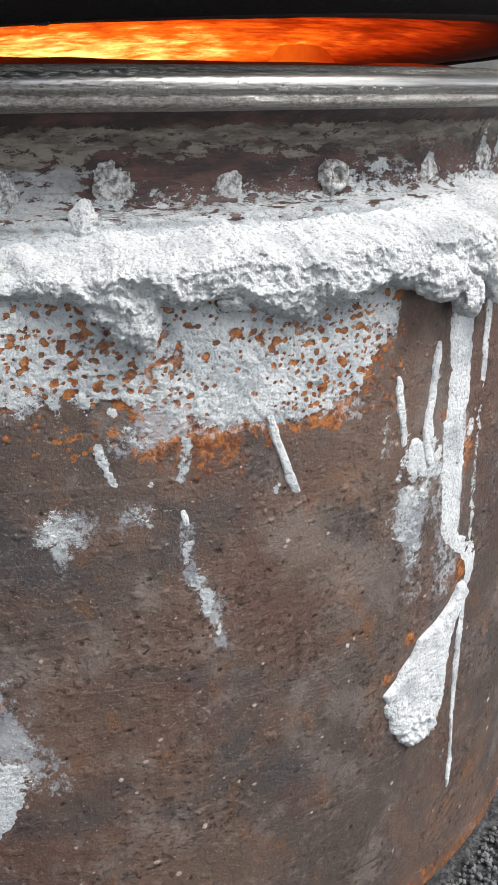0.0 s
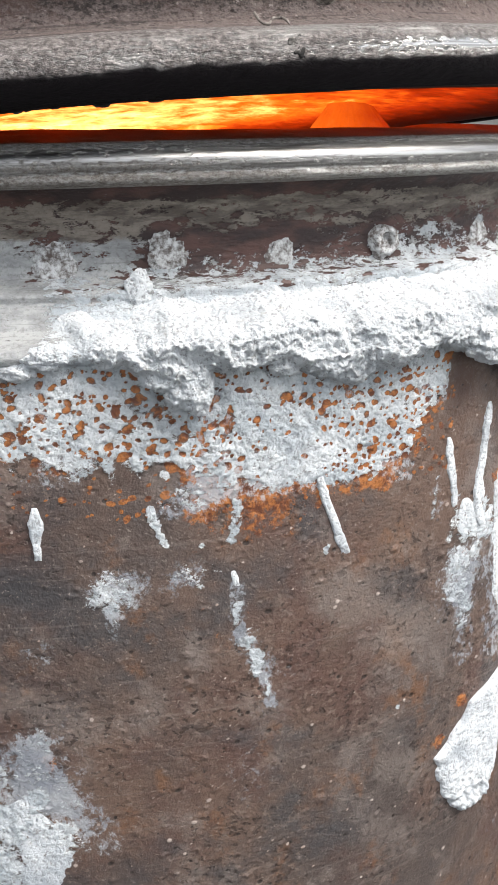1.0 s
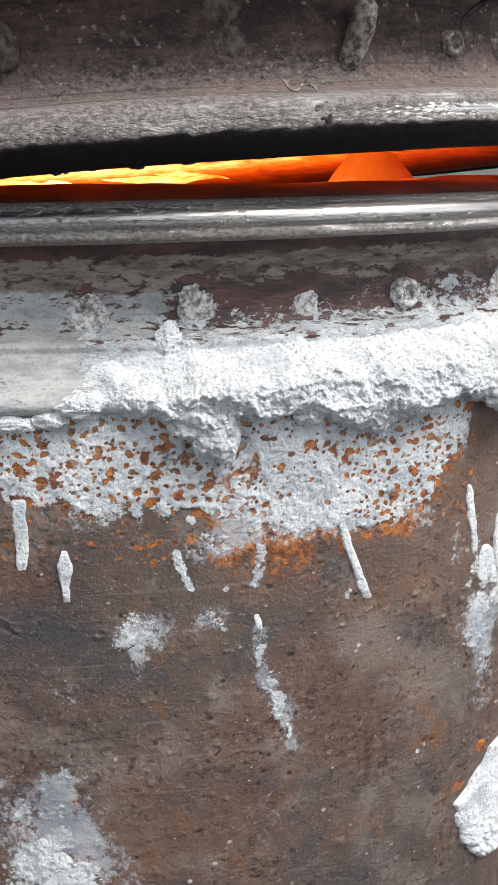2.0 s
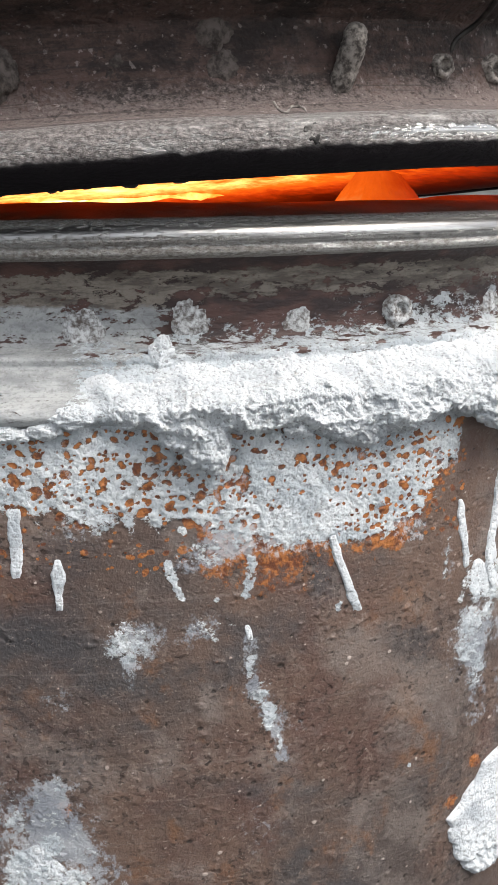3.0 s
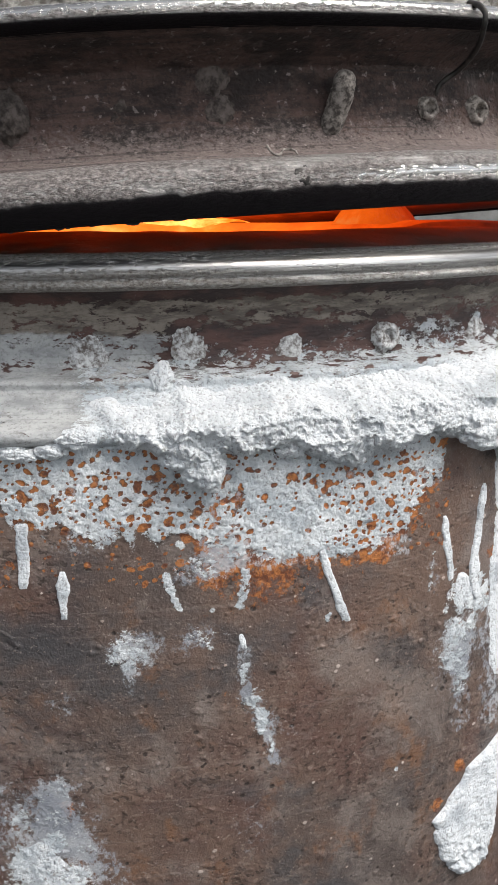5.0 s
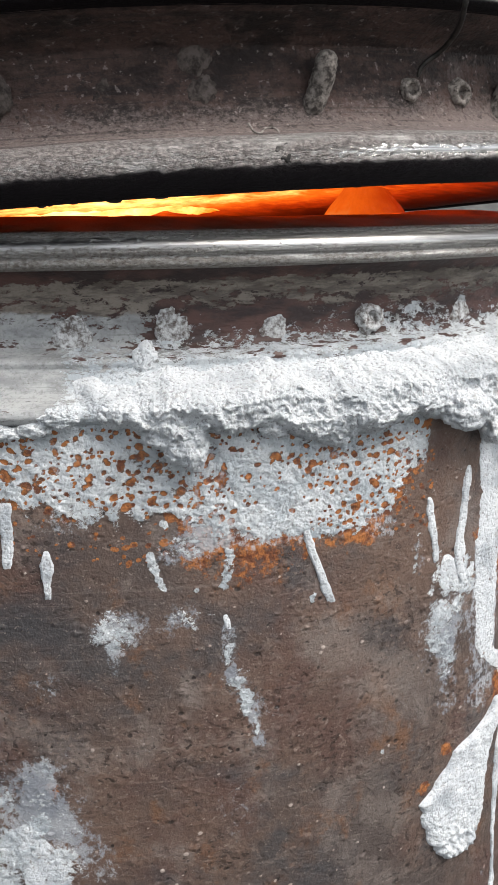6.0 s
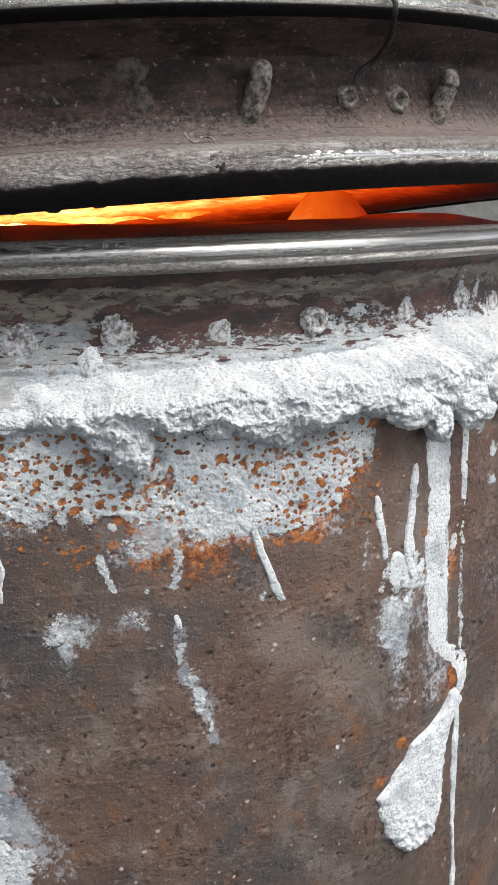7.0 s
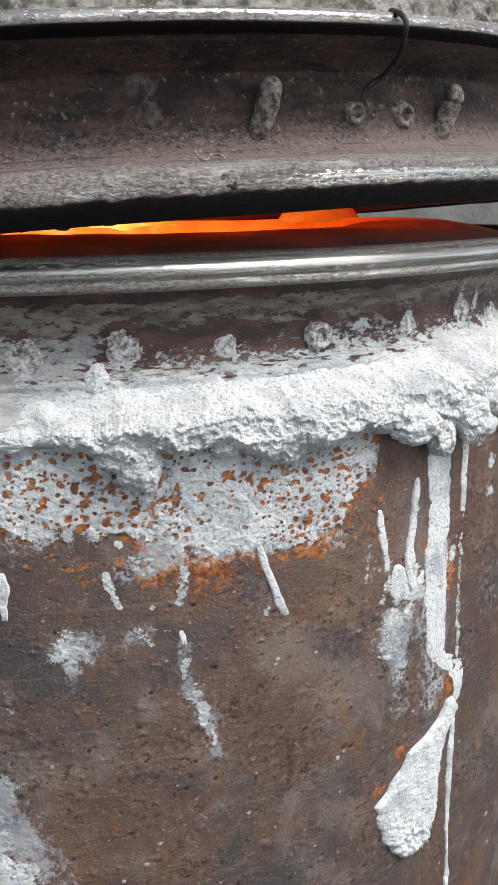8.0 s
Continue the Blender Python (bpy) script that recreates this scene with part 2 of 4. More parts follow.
def make_refractory():
    m, tree, b = material("grey_refractory")
    n = Nodes(tree)
    p = n.here()
    tone = n.mix(n.step(n.noise(p, 140, 6, 0.7), 0.4, 0.6), (0.22, 0.2, 0.18), (0.72, 0.7, 0.67))
    n.put(b.inputs["Base Color"], n.mix(n.step(n.noise(p, 30, 4), 0.4, 0.7, 0, 0.5), tone, (0.3, 0.25, 0.2)))
    b.inputs["Roughness"].default_value = 0.95
    n.put(b.inputs["Normal"], n.bump(n.noise(p, 210, 7, 0.75), 1.0, 0.012))
    return m


def make_hot(name, hot, gain, at=(0, 0, 0), reach=0.26, uneven=0.9, lip=0.0):
    """Refractory that glows by its own heat, hottest at one place and cold towards the steel."""
    m, tree, b = material(name)
    n = Nodes(tree)
    geo = tree.nodes.new("ShaderNodeNewGeometry")
    dist = tree.nodes.new("ShaderNodeVectorMath")
    dist.operation = "DISTANCE"
    tree.links.new(geo.outputs["Position"], dist.inputs[0])
    dist.inputs[1].default_value = at
    p = n.here()
    heat = n.math("SUBTRACT", 1.0, n.math("DIVIDE", dist.outputs["Value"], reach))
    heat = n.math("ADD", heat, n.math("MULTIPLY", n.math("SUBTRACT", n.noise(p, 40, 7, 0.68), 0.5), uneven))
    if lip:
        axis = tree.nodes.new("ShaderNodeVectorMath")
        axis.operation = "DISTANCE"
        tree.links.new(geo.outputs["Position"], axis.inputs[0])
        axis.inputs[1].default_value = (0, 0, 0.37)
        rim_heat = n.math("MULTIPLY", n.math("SUBTRACT", lip, axis.outputs["Value"]), 9.0)
        rim_heat = n.math("ADD", rim_heat, n.math("MULTIPLY", n.math("SUBTRACT", n.noise(p, 90, 6, 0.7), 0.5), 0.5))
        heat = n.math("MINIMUM", heat, rim_heat)
    ramp = tree.nodes.new("ShaderNodeValToRGB")
    els = ramp.color_ramp.elements
    els[0].position, els[0].color = 0.0, (0, 0, 0, 1)
    els[1].position, els[1].color = 1.0, (1.0, 0.66, 0.18, 1)
    for pos, col in ((0.14, (0.06, 0.003, 0.0, 1)), (0.36, (0.5, 0.03, 0.002, 1)), (0.62, (1.0, 0.14, 0.008, 1))):
        e = els.new(pos)
        e.color = col
    tree.links.new(heat, ramp.inputs[0])
    n.put(b.inputs["Base Color"], (0.12, 0.1, 0.09, 1))
    b.inputs["Roughness"].default_value = 0.95
    n.put(b.inputs["Emission Color"], ramp.outputs[0])
    n.put(b.inputs["Emission Strength"], n.math("ADD", gain, n.math("MULTIPLY", n.math("POWER", n.math("MAXIMUM", heat, 0.0), 3.0), hot)))
    n.put(b.inputs["Normal"], n.bump(n.noise(p, 120, 6), 0.8, 0.003))
    return m


def make_asphalt():
    m, tree, b = material("asphalt")
    n = Nodes(tree)
    p = n.here()
    n.put(b.inputs["Base Color"], n.mix(n.step(n.noise(p, 260, 5, 0.7), 0.4, 0.66), (0.02, 0.022, 0.025), (0.1, 0.105, 0.11)))
    b.inputs["Roughness"].default_value = 0.8
    n.put(b.inputs["Normal"], n.bump(n.noise(p, 240, 5), 1.0, 0.004))
    return m


def make_plain(name, low, high, scale, rough, metal=0.0):
    m, tree, b = material(name)
    n = Nodes(tree)
    p = n.here()
    n.put(b.inputs["Base Color"], n.mix(n.step(n.noise(p, scale, 6, 0.7), 0.35, 0.65), low, high))
    b.inputs["Roughness"].default_value, b.inputs["Metallic"].default_value = rough, metal
    n.put(b.inputs["Normal"], n.bump(n.noise(p, scale * 4, 5), 0.6, 0.06 / scale))
    return m


DRUM_STEEL, RIM_PAINT, LID_STEEL = make_drum_steel(), make_rim_paint(), make_lid_steel()
BEAD_STEEL = make_bead_steel("polished_bead_steel", 0.3, (0.12, 0.1, 0.085), (0.3, 0.275, 0.25), 2.0, 0.55, 0.0008)
LID_BEAD_STEEL = make_bead_steel("sooty_bead_steel", 0.24, (0.07, 0.06, 0.056), (0.3, 0.268, 0.255), 3.0, 0.5, 0.0013)
CEMENT, REFRACTORY, ASPHALT = make_cement(), make_refractory(), make_asphalt()
DRIP_LIME = make_cement("dried_lime", 0.45, (0.4, 0.43, 0.46), (0.62, 0.645, 0.665))
HOT_LID = make_hot("glowing_lid_lining", 1.8, 0.5, (-0.04, 0.2, 0.37), 0.48, 1.1, 0.256)
HOT_BODY = make_hot("glowing_furnace_lining", 1.8, 0.6, (-0.02, 0.06, 0.34), 0.322, 0.4)
HOT_BLOCK = make_hot("glowing_support_block", 0.1, 0.46, (0.1, 0.05, 0.380), 0.135, 0.4)
LID_CRUST = make_plain("brown_lid_crust", (0.02, 0.014, 0.011), (0.11, 0.09, 0.08), 300, 0.9)
STUD_STEEL = make_plain("dusty_stud_steel", (0.035, 0.028, 0.024), (0.27, 0.24, 0.215), 420, 0.85)
CAKED_STEEL = make_plain("lime_caked_steel", (0.1, 0.08, 0.07), (0.6, 0.61, 0.61), 480, 0.9)
WIRE_STEEL = make_plain("black_wire", (0.012, 0.011, 0.01), (0.05, 0.045, 0.04), 300, 0.5, 0.4)
WALL_PLASTER = make_plain("grey_plaster", (0.13, 0.13, 0.125), (0.2, 0.2, 0.19), 3, 0.9)
EMBER_GLOW = make_hot("glowing_ember", 0.2, 1.2, (0, 0, 0.37), 0.8, 0.1)
FLAME_GLOW = make_hot("yellow_flame", 2.0, 1.0, (-0.03, -0.02, 0.369), 0.24, 0.9)
CHIP_STONE = make_plain("asphalt_chip", (0.03, 0.033, 0.037), (0.16, 0.165, 0.17), 200, 0.7)


# ---- building helpers ----
def link_mesh(name, verts, faces, mat, parent=None, label="", fields=None, smooth_faces=True):
    me = bpy.data.meshes.new(name)
    me.from_pydata([tuple(v) for v in verts], [], faces)
    me.materials.append(mat)
    if smooth_faces:
        me.polygons.foreach_set("use_smooth", [True] * len(me.polygons))
    for key, values in (fields or {}).items():
        values = np.asarray(values, np.float32)
        if values.ndim == 2:
            me.attributes.new(key, "FLOAT_VECTOR", "POINT").data.foreach_set("vector", values.ravel())
        else:
            me.attributes.new(key, "FLOAT", "POINT").data.foreach_set("value", values)
    me.update()
    ob = new(name, me)
    ob.parent = parent
    if label:
        tagged(ob, label)
    return ob


def part(name, bm, mat, parent, label="", smooth_faces=True):
    me = bpy.data.meshes.new(name)
    bm.to_mesh(me)
    bm.free()
    me.materials.append(mat)
    if smooth_faces:
        me.polygons.foreach_set("use_smooth", [True] * len(me.polygons))
    ob = new(name, me)
    ob.parent = parent
    if label:
        tagged(ob, label)
    return ob


def grid_faces(rows, cols, closed=False):
    faces = []
    for i in range(rows - 1):
        for j in range(cols if closed else cols - 1):
            k = (j + 1) % cols
            faces.append((i * cols + j, i * cols + k, (i + 1) * cols + k, (i + 1) * cols + j))
    return faces


def angles(lo=-26.0, hi=84.0, fine=0.3, coarse=4.0):
    """Angles round the axis, fine on the side that faces the yard, coarse behind."""
    return np.radians(np.concatenate([np.arange(lo, hi, fine), np.arange(hi, lo + 360, coarse)]))


def around(theta, r, z):
    return np.stack([r * np.sin(theta), -r * np.cos(theta), z], -1)


def resample(profile, step):
    pts = np.array(profile, float)
    # rounded corners: two rounds of corner cutting
    for _ in range(2):
        q = [pts[0]]
        for a, b in zip(pts[:-1], pts[1:]):
            q += [a * 0.75 + b * 0.25, a * 0.25 + b * 0.75]
        pts = np.array(q + [pts[-1]])
    d = np.concatenate([[0], np.cumsum(np.hypot(*np.diff(pts, axis=0).T))])
    s = np.arange(0, d[-1] + step, step)
    return np.stack([np.interp(s, d, pts[:, 0]), np.interp(s, d, pts[:, 1])], -1)


def lathe(name, profile, mat, parent, label="", step=0.0012, wobble=0.0004, fields=None, fine=0.3):
    """A turned ring. fields(theta_degrees, r, z) gives the wear on it."""
    prof, th = resample(profile, step), angles(fine=fine)
    T, Rr = np.meshgrid(th, prof[:, 0])
    _, Z = np.meshgrid(th, prof[:, 1])
    dent = wobble * fbm(T * 9, Z * 40, 3) + wobble * 0.4 * fbm(T * 60, Z * 200, 2)
    co = around(T, Rr + dent, Z + 0.6 * wobble * fbm(T * 7, Z * 10, 2, 5.0))
    deg = np.degrees(T).ravel()
    run = np.concatenate([[0], np.cumsum(np.hypot(*np.diff(prof, axis=0).T))])
    data = {"surf": np.stack([0.29 * T.ravel(), np.repeat(run, len(th)), 0 * deg], -1)}
    if fields:
        data.update({k: np.broadcast_to(v, deg.shape) for k, v in fields(deg, Rr.ravel(), Z.ravel()).items()})
    return link_mesh(name, co.reshape(-1, 3), grid_faces(*T.shape, closed=True), mat, parent, label, data)


R = 0.29            # drum radius
WALL_TOP = 0.3005


# ---- lime splashes on the drum wall, as soft fields ----
def along(deg, *pairs):
    """A value along the wall by angle, from (degrees, value) pairs."""
    return np.interp(deg, [p[0] for p in pairs], [p[1] for p in pairs])


def splash(deg, z, at, height, wide, tall, lean=0.0):
    """A soft patch: wide and tall in metres."""
    s, v = (deg - at) * R * math.pi / 180, z - height
    s = s - lean * v
    return np.exp(-((s / wide) ** 2 + (v / tall) ** 2) ** 1.3)


def streak(deg, z, a, b, wide):
    """A soft run from (degrees, height) a to b."""
    s, v = np.radians(deg) * R, z
    ax, ay, bx, by = math.radians(a[0]) * R, a[1], math.radians(b[0]) * R, b[1]
    t = np.clip(((s - ax) * (bx - ax) + (v - ay) * (by - ay)) / ((bx - ax) ** 2 + (by - ay) ** 2), 0, 1)
    d = np.hypot(s - ax - t * (bx - ax), v - ay - t * (by - ay))
    return np.exp(-(d / wide) ** 4)


def wall_fields(deg, z, deg_fine, z_fine):
    s = np.radians(deg) * R
    low = along(deg, (-26, 0.279), (-1, 0.277), (1, 0.271), (4, 0.2687), (10, 0.266), (13, 0.257), (16, 0.2586), (19, 0.257), (24, 0.25), (26.4, 0.2555), (28.3, 0.264), (30.8, 0.2774), (31.3, 0.31), (84, 0.31))
    low = low + 0.006 * fbm(s * 70, z * 30, 4, 3.0) + 0.005 * fbm(s * 260, z * 140, 3, 3.5)
    lime = 0.8 * smooth(-0.006, 0.007, z - low) - 0.14 * smooth(-0.1, 0.5, fbm(s * 60, z * 130, 4, 27.0)) * smooth(22, 8, deg)
    # right of the clump the coat only shows in scraps
    lime = np.where(deg > 44, np.maximum(lime, 0.55 * smooth(0.272, 0.30, z) * smooth(42, 46, deg)), lime)
    rust = 0.0 * lime
    rng = random.Random(11)
    count = 0
    placed = []
    tries = 0
    while count < 1100 and tries < 20000:
        tries += 1
        d, h = rng.uniform(-14, 31.5), rng.uniform(0.25, 0.2985)
        clump = float(fbm(d * 0.3, h * 120, 2, 8.0)) + 0.4 * (d < 15 and h > 0.27) + 0.45 * (d > 25.5) + 0.3 * (12 < d < 17 and h < 0.27)
        if clump < rng.uniform(-0.45, 0.75):
            continue
        big = 0.0004 + 0.0009 * rng.random() ** 2.6
        if any(abs(d - q[0]) * 0.00506 + abs(h - q[1]) < 1.32 * (big + q[2]) for q in placed):
            continue
        placed.append((d, h, big))
        count += 1
        near = np.flatnonzero((np.abs(deg_fine - d) < 1.2) & (np.abs(z_fine - h) < 0.006))
        dot = splash(deg_fine[near], z_fine[near], d, h, big * rng.uniform(0.9, 1.35), big * rng.uniform(0.8, 1.25), rng.uniform(-0.4, 0.4))
        lime[near] -= 1.15 * dot
        rust[near] += 1.5 * dot
    edge = np.exp(-((z - low - 0.001) / 0.007) ** 2)
    rust += 0.4 * edge * smooth(8, 13, deg) * (1 - smooth(27, 31, deg)) + 0.08 * edge
    for at, h, w, t, k in ((14.6, 0.2485, 0.011, 0.010, 0.34), (16.8, 0.2455, 0.009, 0.008, 0.24), (20.5, 0.24, 0.012, 0.007, 0.16), (12.5, 0.252, 0.006, 0.006, 0.45), (13.8, 0.2605, 0.0045, 0.003, 0.8), (25.5, 0.2515, 0.006, 0.004, 0.7), (26.6, 0.2625, 0.005, 0.005, 0.7), (0.8, 0.2735, 0.008, 0.003, 0.4), (7.2, 0.2735, 0.006, 0.003, 0.5), (39.3, 0.232, 0.005, 0.006, 0.8), (38.9, 0.202, 0.003, 0.008, 0.8), (40.0, 0.170, 0.005, 0.009, 0.9), (34.0, 0.1480, 0.004, 0.004, 0.9), (31.6, 0.1335, 0.003, 0.004, 0.9), (39.6, 0.222, 0.004, 0.010, 0.8), (36.2, 0.24, 0.003, 0.008, 0.5), (33.2, 0.214, 0.003, 0.002, 0.9), (2.0, 0.163, 0.003, 0.003, 0.8), (24.5, 0.263, 0.005, 0.006, 0.9)):
        rust += k * splash(deg, z, at, h, w, t)
    rust += 0.55 * smooth(0.025, 0.0, z) + 0.25 * smooth(0.2, 0.5, fbm(s * 14, z * 12, 4, 21.0)) * smooth(8, 16, deg)
    film = 0.5 * smooth(0.013, 0.0, low - z) * smooth(-0.2, 0.35, fbm(s * 50, z * 50, 3, 44.0)) * (deg < 33)
    film += 0.6 * splash(deg, z, 12.4, 0.2545, 0.013, 0.008, 0.8) + 0.6 * splash(deg, z, 6.9, 0.2248, 0.011, 0.009) + 0.4 * splash(deg, z, 8.2, 0.2275, 0.007, 0.005) + 0.35 * streak(deg, z, (6.8, 0.217), (7.0, 0.208), 0.003)
    film += 0.55 * splash(deg, z, 11.7, 0.2284, 0.008, 0.005, 0.8) + 0.5 * splash(deg, z, 1.8, 0.2046, 0.008, 0.005)
    film += 0.7 * splash(deg, z, -0.4, 0.150, 0.022, 0.026, -0.4) + 0.5 * streak(deg, z, (1.0, 0.172), (0.3, 0.15), 0.006) + 0.42 * streak(deg, z, (2.2, 0.15), (5.2, 0.128), 0.007)
    film += 0.6 * streak(deg, z, (14.8, 0.222), (15.1, 0.205), 0.0032) + 0.5 * streak(deg, z, (15.2, 0.203), (16.6, 0.19), 0.0045) + 0.5 * streak(deg, z, (16.7, 0.186), (17.1, 0.176), 0.0022)
    film += 0.8 * splash(deg, z, 33.2, 0.206, 0.014, 0.014) + 0.5 * streak(deg, z, (33.6, 0.2), (33.9, 0.17), 0.006)
    film += 0.6 * streak(deg, z, (38, 0.235), (37.7, 0.17), 0.010) + 0.6 * splash(deg, z, 26.8, 0.2545, 0.009, 0.006, -0.6) + 0.4 * splash(deg, z, 30.5, 0.238, 0.006, 0.012)
    film += 0.35 * smooth(0.1, 0.5, fbm(s * 22, z * 16, 4, 31.0)) * smooth(40, 46, deg) + 0.3 * smooth(0.25, 0.55, fbm(s * 25, z * 14, 4, 41.0))
    lime = np.maximum(lime, 0.68 * splash(deg, z, 6.7, 0.2250, 0.009, 0.009))
    lime = np.maximum(lime, 0.34 * np.clip(film, 0, 1) ** 1.5)
    for at, h, w, t, k in ((5.4, 0.2705, 0.006, 0.004, 0.6), (11.7, 0.2284, 0.006, 0.003, 0.5), (-1.0, 0.137, 0.012, 0.012, 0.82), (0.6, 0.147, 0.006, 0.008, 0.74), (1.6, 0.130, 0.011, 0.010, 0.76), (-2.5, 0.12, 0.014, 0.014, 0.8), (-1.5, 0.158, 0.010, 0.010, 0.5), (1.6, 0.170, 0.004, 0.010, 0.45), (10.6, 0.2644, 0.0016, 0.0016, 1.0), (12.9, 0.2398, 0.0012, 0.0014, 0.8), (27.4, 0.1588, 0.0013, 0.0015, 1.0), (21.3, 0.23, 0.0009, 0.002, 0.9), (16.2, 0.1925, 0.0032, 0.007, 0.85), (15.5, 0.2015, 0.006, 0.005, 0.62), (14.9, 0.212, 0.0022, 0.007, 0.6), (16.9, 0.181, 0.0015, 0.005, 0.7), (33.0, 0.211, 0.0095, 0.008, 0.72), (32.6, 0.2, 0.009, 0.008, 0.62), (33.8, 0.19, 0.006, 0.009, 0.64), (34.6, 0.228, 0.008, 0.008, 0.66), (33.7, 0.2255, 0.0085, 0.0075, 0.85), (35.7, 0.222, 0.006, 0.006, 0.7), (34.6, 0.214, 0.005, 0.006, 0.75), (12.0, 0.2555, 0.011, 0.006, 0.5), (11.7, 0.2287, 0.008, 0.004, 0.55), (33.7, 0.19, 0.005, 0.007, 0.45), (43.1, 0.2807, 0.004, 0.005, 0.9), (45.3, 0.268, 0.003, 0.004, 0.8), (45.1, 0.2546, 0.004, 0.004, 0.75), (39.9, 0.2315, 0.003, 0.003, 0.7)):
        lime = np.maximum(lime, k * splash(deg, z, at, h, w, t))
    for a, b, w, k in (((9.6, 0.253), (10.4, 0.2405), 0.0016, 0.75), ((15.0, 0.252), (14.7, 0.2398), 0.0022, 0.62), ((41.1, 0.24), (41.0, 0.21), 0.0015, 0.5), ((40.9, 0.21), (41.2, 0.175), 0.0016, 0.6), ((-2.4, 0.2345), (-1.2, 0.231), 0.0005, 0.5), ((32.6, 0.237), (31.6, 0.222), 0.0022, 0.5), ((30.4, 0.247), (30.0, 0.232), 0.0016, 0.5)):
        lime = np.maximum(lime, k * streak(deg, z, a, b, w))
    scorch, pale = 0.0 * lime, 0.0 * lime
    for at, h, w, t, k in ((0.2, 0.222, 0.020, 0.022, 0.9), (8.5, 0.236, 0.030, 0.010, 0.6), (2.0, 0.186, 0.022, 0.014, 0.7), (17.5, 0.228, 0.018, 0.010, 0.5), (12.5, 0.166, 0.022, 0.014, 0.5), (6.0, 0.115, 0.030, 0.018, 0.6), (3.5, 0.256, 0.012, 0.010, 0.6), (29.5, 0.15, 0.014, 0.014, 0.5), (20.0, 0.11, 0.03, 0.014, 0.5)):
        scorch += k * splash(deg, z, at, h, w, t, 0.3)
    # lightened places that stand in for the sheen on the right side
    for at, h, w, t, k in ((26.0, 0.196, 0.018, 0.020, 0.7), (22.0, 0.212, 0.014, 0.010, 0.6), (30.0, 0.19, 0.012, 0.012, 0.6), (27.5, 0.226, 0.012, 0.010, 0.5), (29.0, 0.125, 0.014, 0.010, 0.5), (24.5, 0.14, 0.02, 0.014, 0.5), (44.5, 0.13, 0.02, 0.03, 0.5)):
        pale += k * splash(deg, z, at, h, w, t, -0.4)
    return {"lime": lime, "rust": rust, "film": film, "scorch": scorch, "pale": pale}


# ---- ground and the yard round the furnace ----
def make_ground():
    step = np.concatenate([[-600, -60, -8, -2], np.arange(-0.7, 0.71, 0.02), [2, 8, 60, 600]])
    X, Y = np.meshgrid(step, step)
    near = np.exp(-(np.hypot(X, Y) / 0.8) ** 4)
    Z = -0.002 + near * 0.0015 * fbm(X * 30, Y * 30, 3, 2.0)
    ob = link_mesh("ground", np.stack([X, Y, Z], -1).reshape(-1, 3), grid_faces(*X.shape), ASPHALT)
    return tagged(ob, "dark coarse asphalt ground of the yard", "ground", kind="structure")


def make_asphalt_chips():
    rng = random.Random(5)
    verts, faces = [], []
    for _ in range(9000):
        a, d = math.radians(rng.uniform(22, 84)), rng.uniform(0.297, 0.47)
        x, y, r = d * math.sin(a), -d * math.cos(a), rng.uniform(0.0006, 0.0017)
        k = len(verts)
        spin = rng.uniform(0, 6.28)
        for ring, (rr, h) in enumerate(((1.0, -0.3), (0.95, 0.5), (0.5, 0.95))):
            for j in range(5):
                t = spin + j * 1.2566
                w = r * rr * rng.uniform(0.75, 1.15)
                verts.append((x + w * math.cos(t), y + w * math.sin(t), r * h * 0.8 + rng.uniform(-0.2, 0.2) * r))
        for ring in range(2):
            for j in range(5):
                faces.append((k + ring * 5 + j, k + ring * 5 + (j + 1) % 5, k + ring * 5 + 5 + (j + 1) % 5, k + ring * 5 + 5 + j))
        faces.append(tuple(k + 10 + j for j in range(5)))
    ob = link_mesh("asphalt_chips", verts, faces, CHIP_STONE, smooth_faces=False)
    return tagged(ob, "loose dark stone chips on the asphalt", "gravel", kind="stuff")


def box(name, lo, hi, mat, bevel=0.01, parent=None, label=""):
    bm = bmesh.new()
    bmesh.ops.create_cube(bm, size=1)
    for v in bm.verts:
        v.co = Vector([lo[k] + (v.co[k] + 0.5) * (hi[k] - lo[k]) for k in range(3)])
    bmesh.ops.bevel(bm, geom=bm.edges[:], offset=bevel, segments=2, affect="EDGES")
    return part(name, bm, mat, parent, label, smooth_faces=False)


def make_yard():
    tagged(box("wall_north", (-4, 3.0, -0.02), (4, 3.2, 2.4), WALL_PLASTER), "plain grey plastered yard wall behind the furnace", "wall", kind="structure")


# ---- furnace body ----
def rim_radius(z):
    """Outside radius of the wheel rim below its bead, by height."""
    return np.interp(z, [p[1] for p in RIM_PROFILE[::-1]], [p[0] for p in RIM_PROFILE[::-1]])


RIM_PROFILE = [(0.2725, 0.3512), (0.2705, 0.3490), (0.2690, 0.3470), (0.2678, 0.3420), (0.2675, 0.3350), (0.2675, 0.3260), (0.2685, 0.3222), (0.2755, 0.3206), (0.2782, 0.3194), (0.2778, 0.3180),
               (0.2768, 0.3168), (0.2812, 0.3130), (0.2845, 0.3090), (0.2905, 0.3072), (0.2935, 0.3052), (0.2938, 0.3030), (0.2920, 0.3008), (0.2895, 0.2998)]


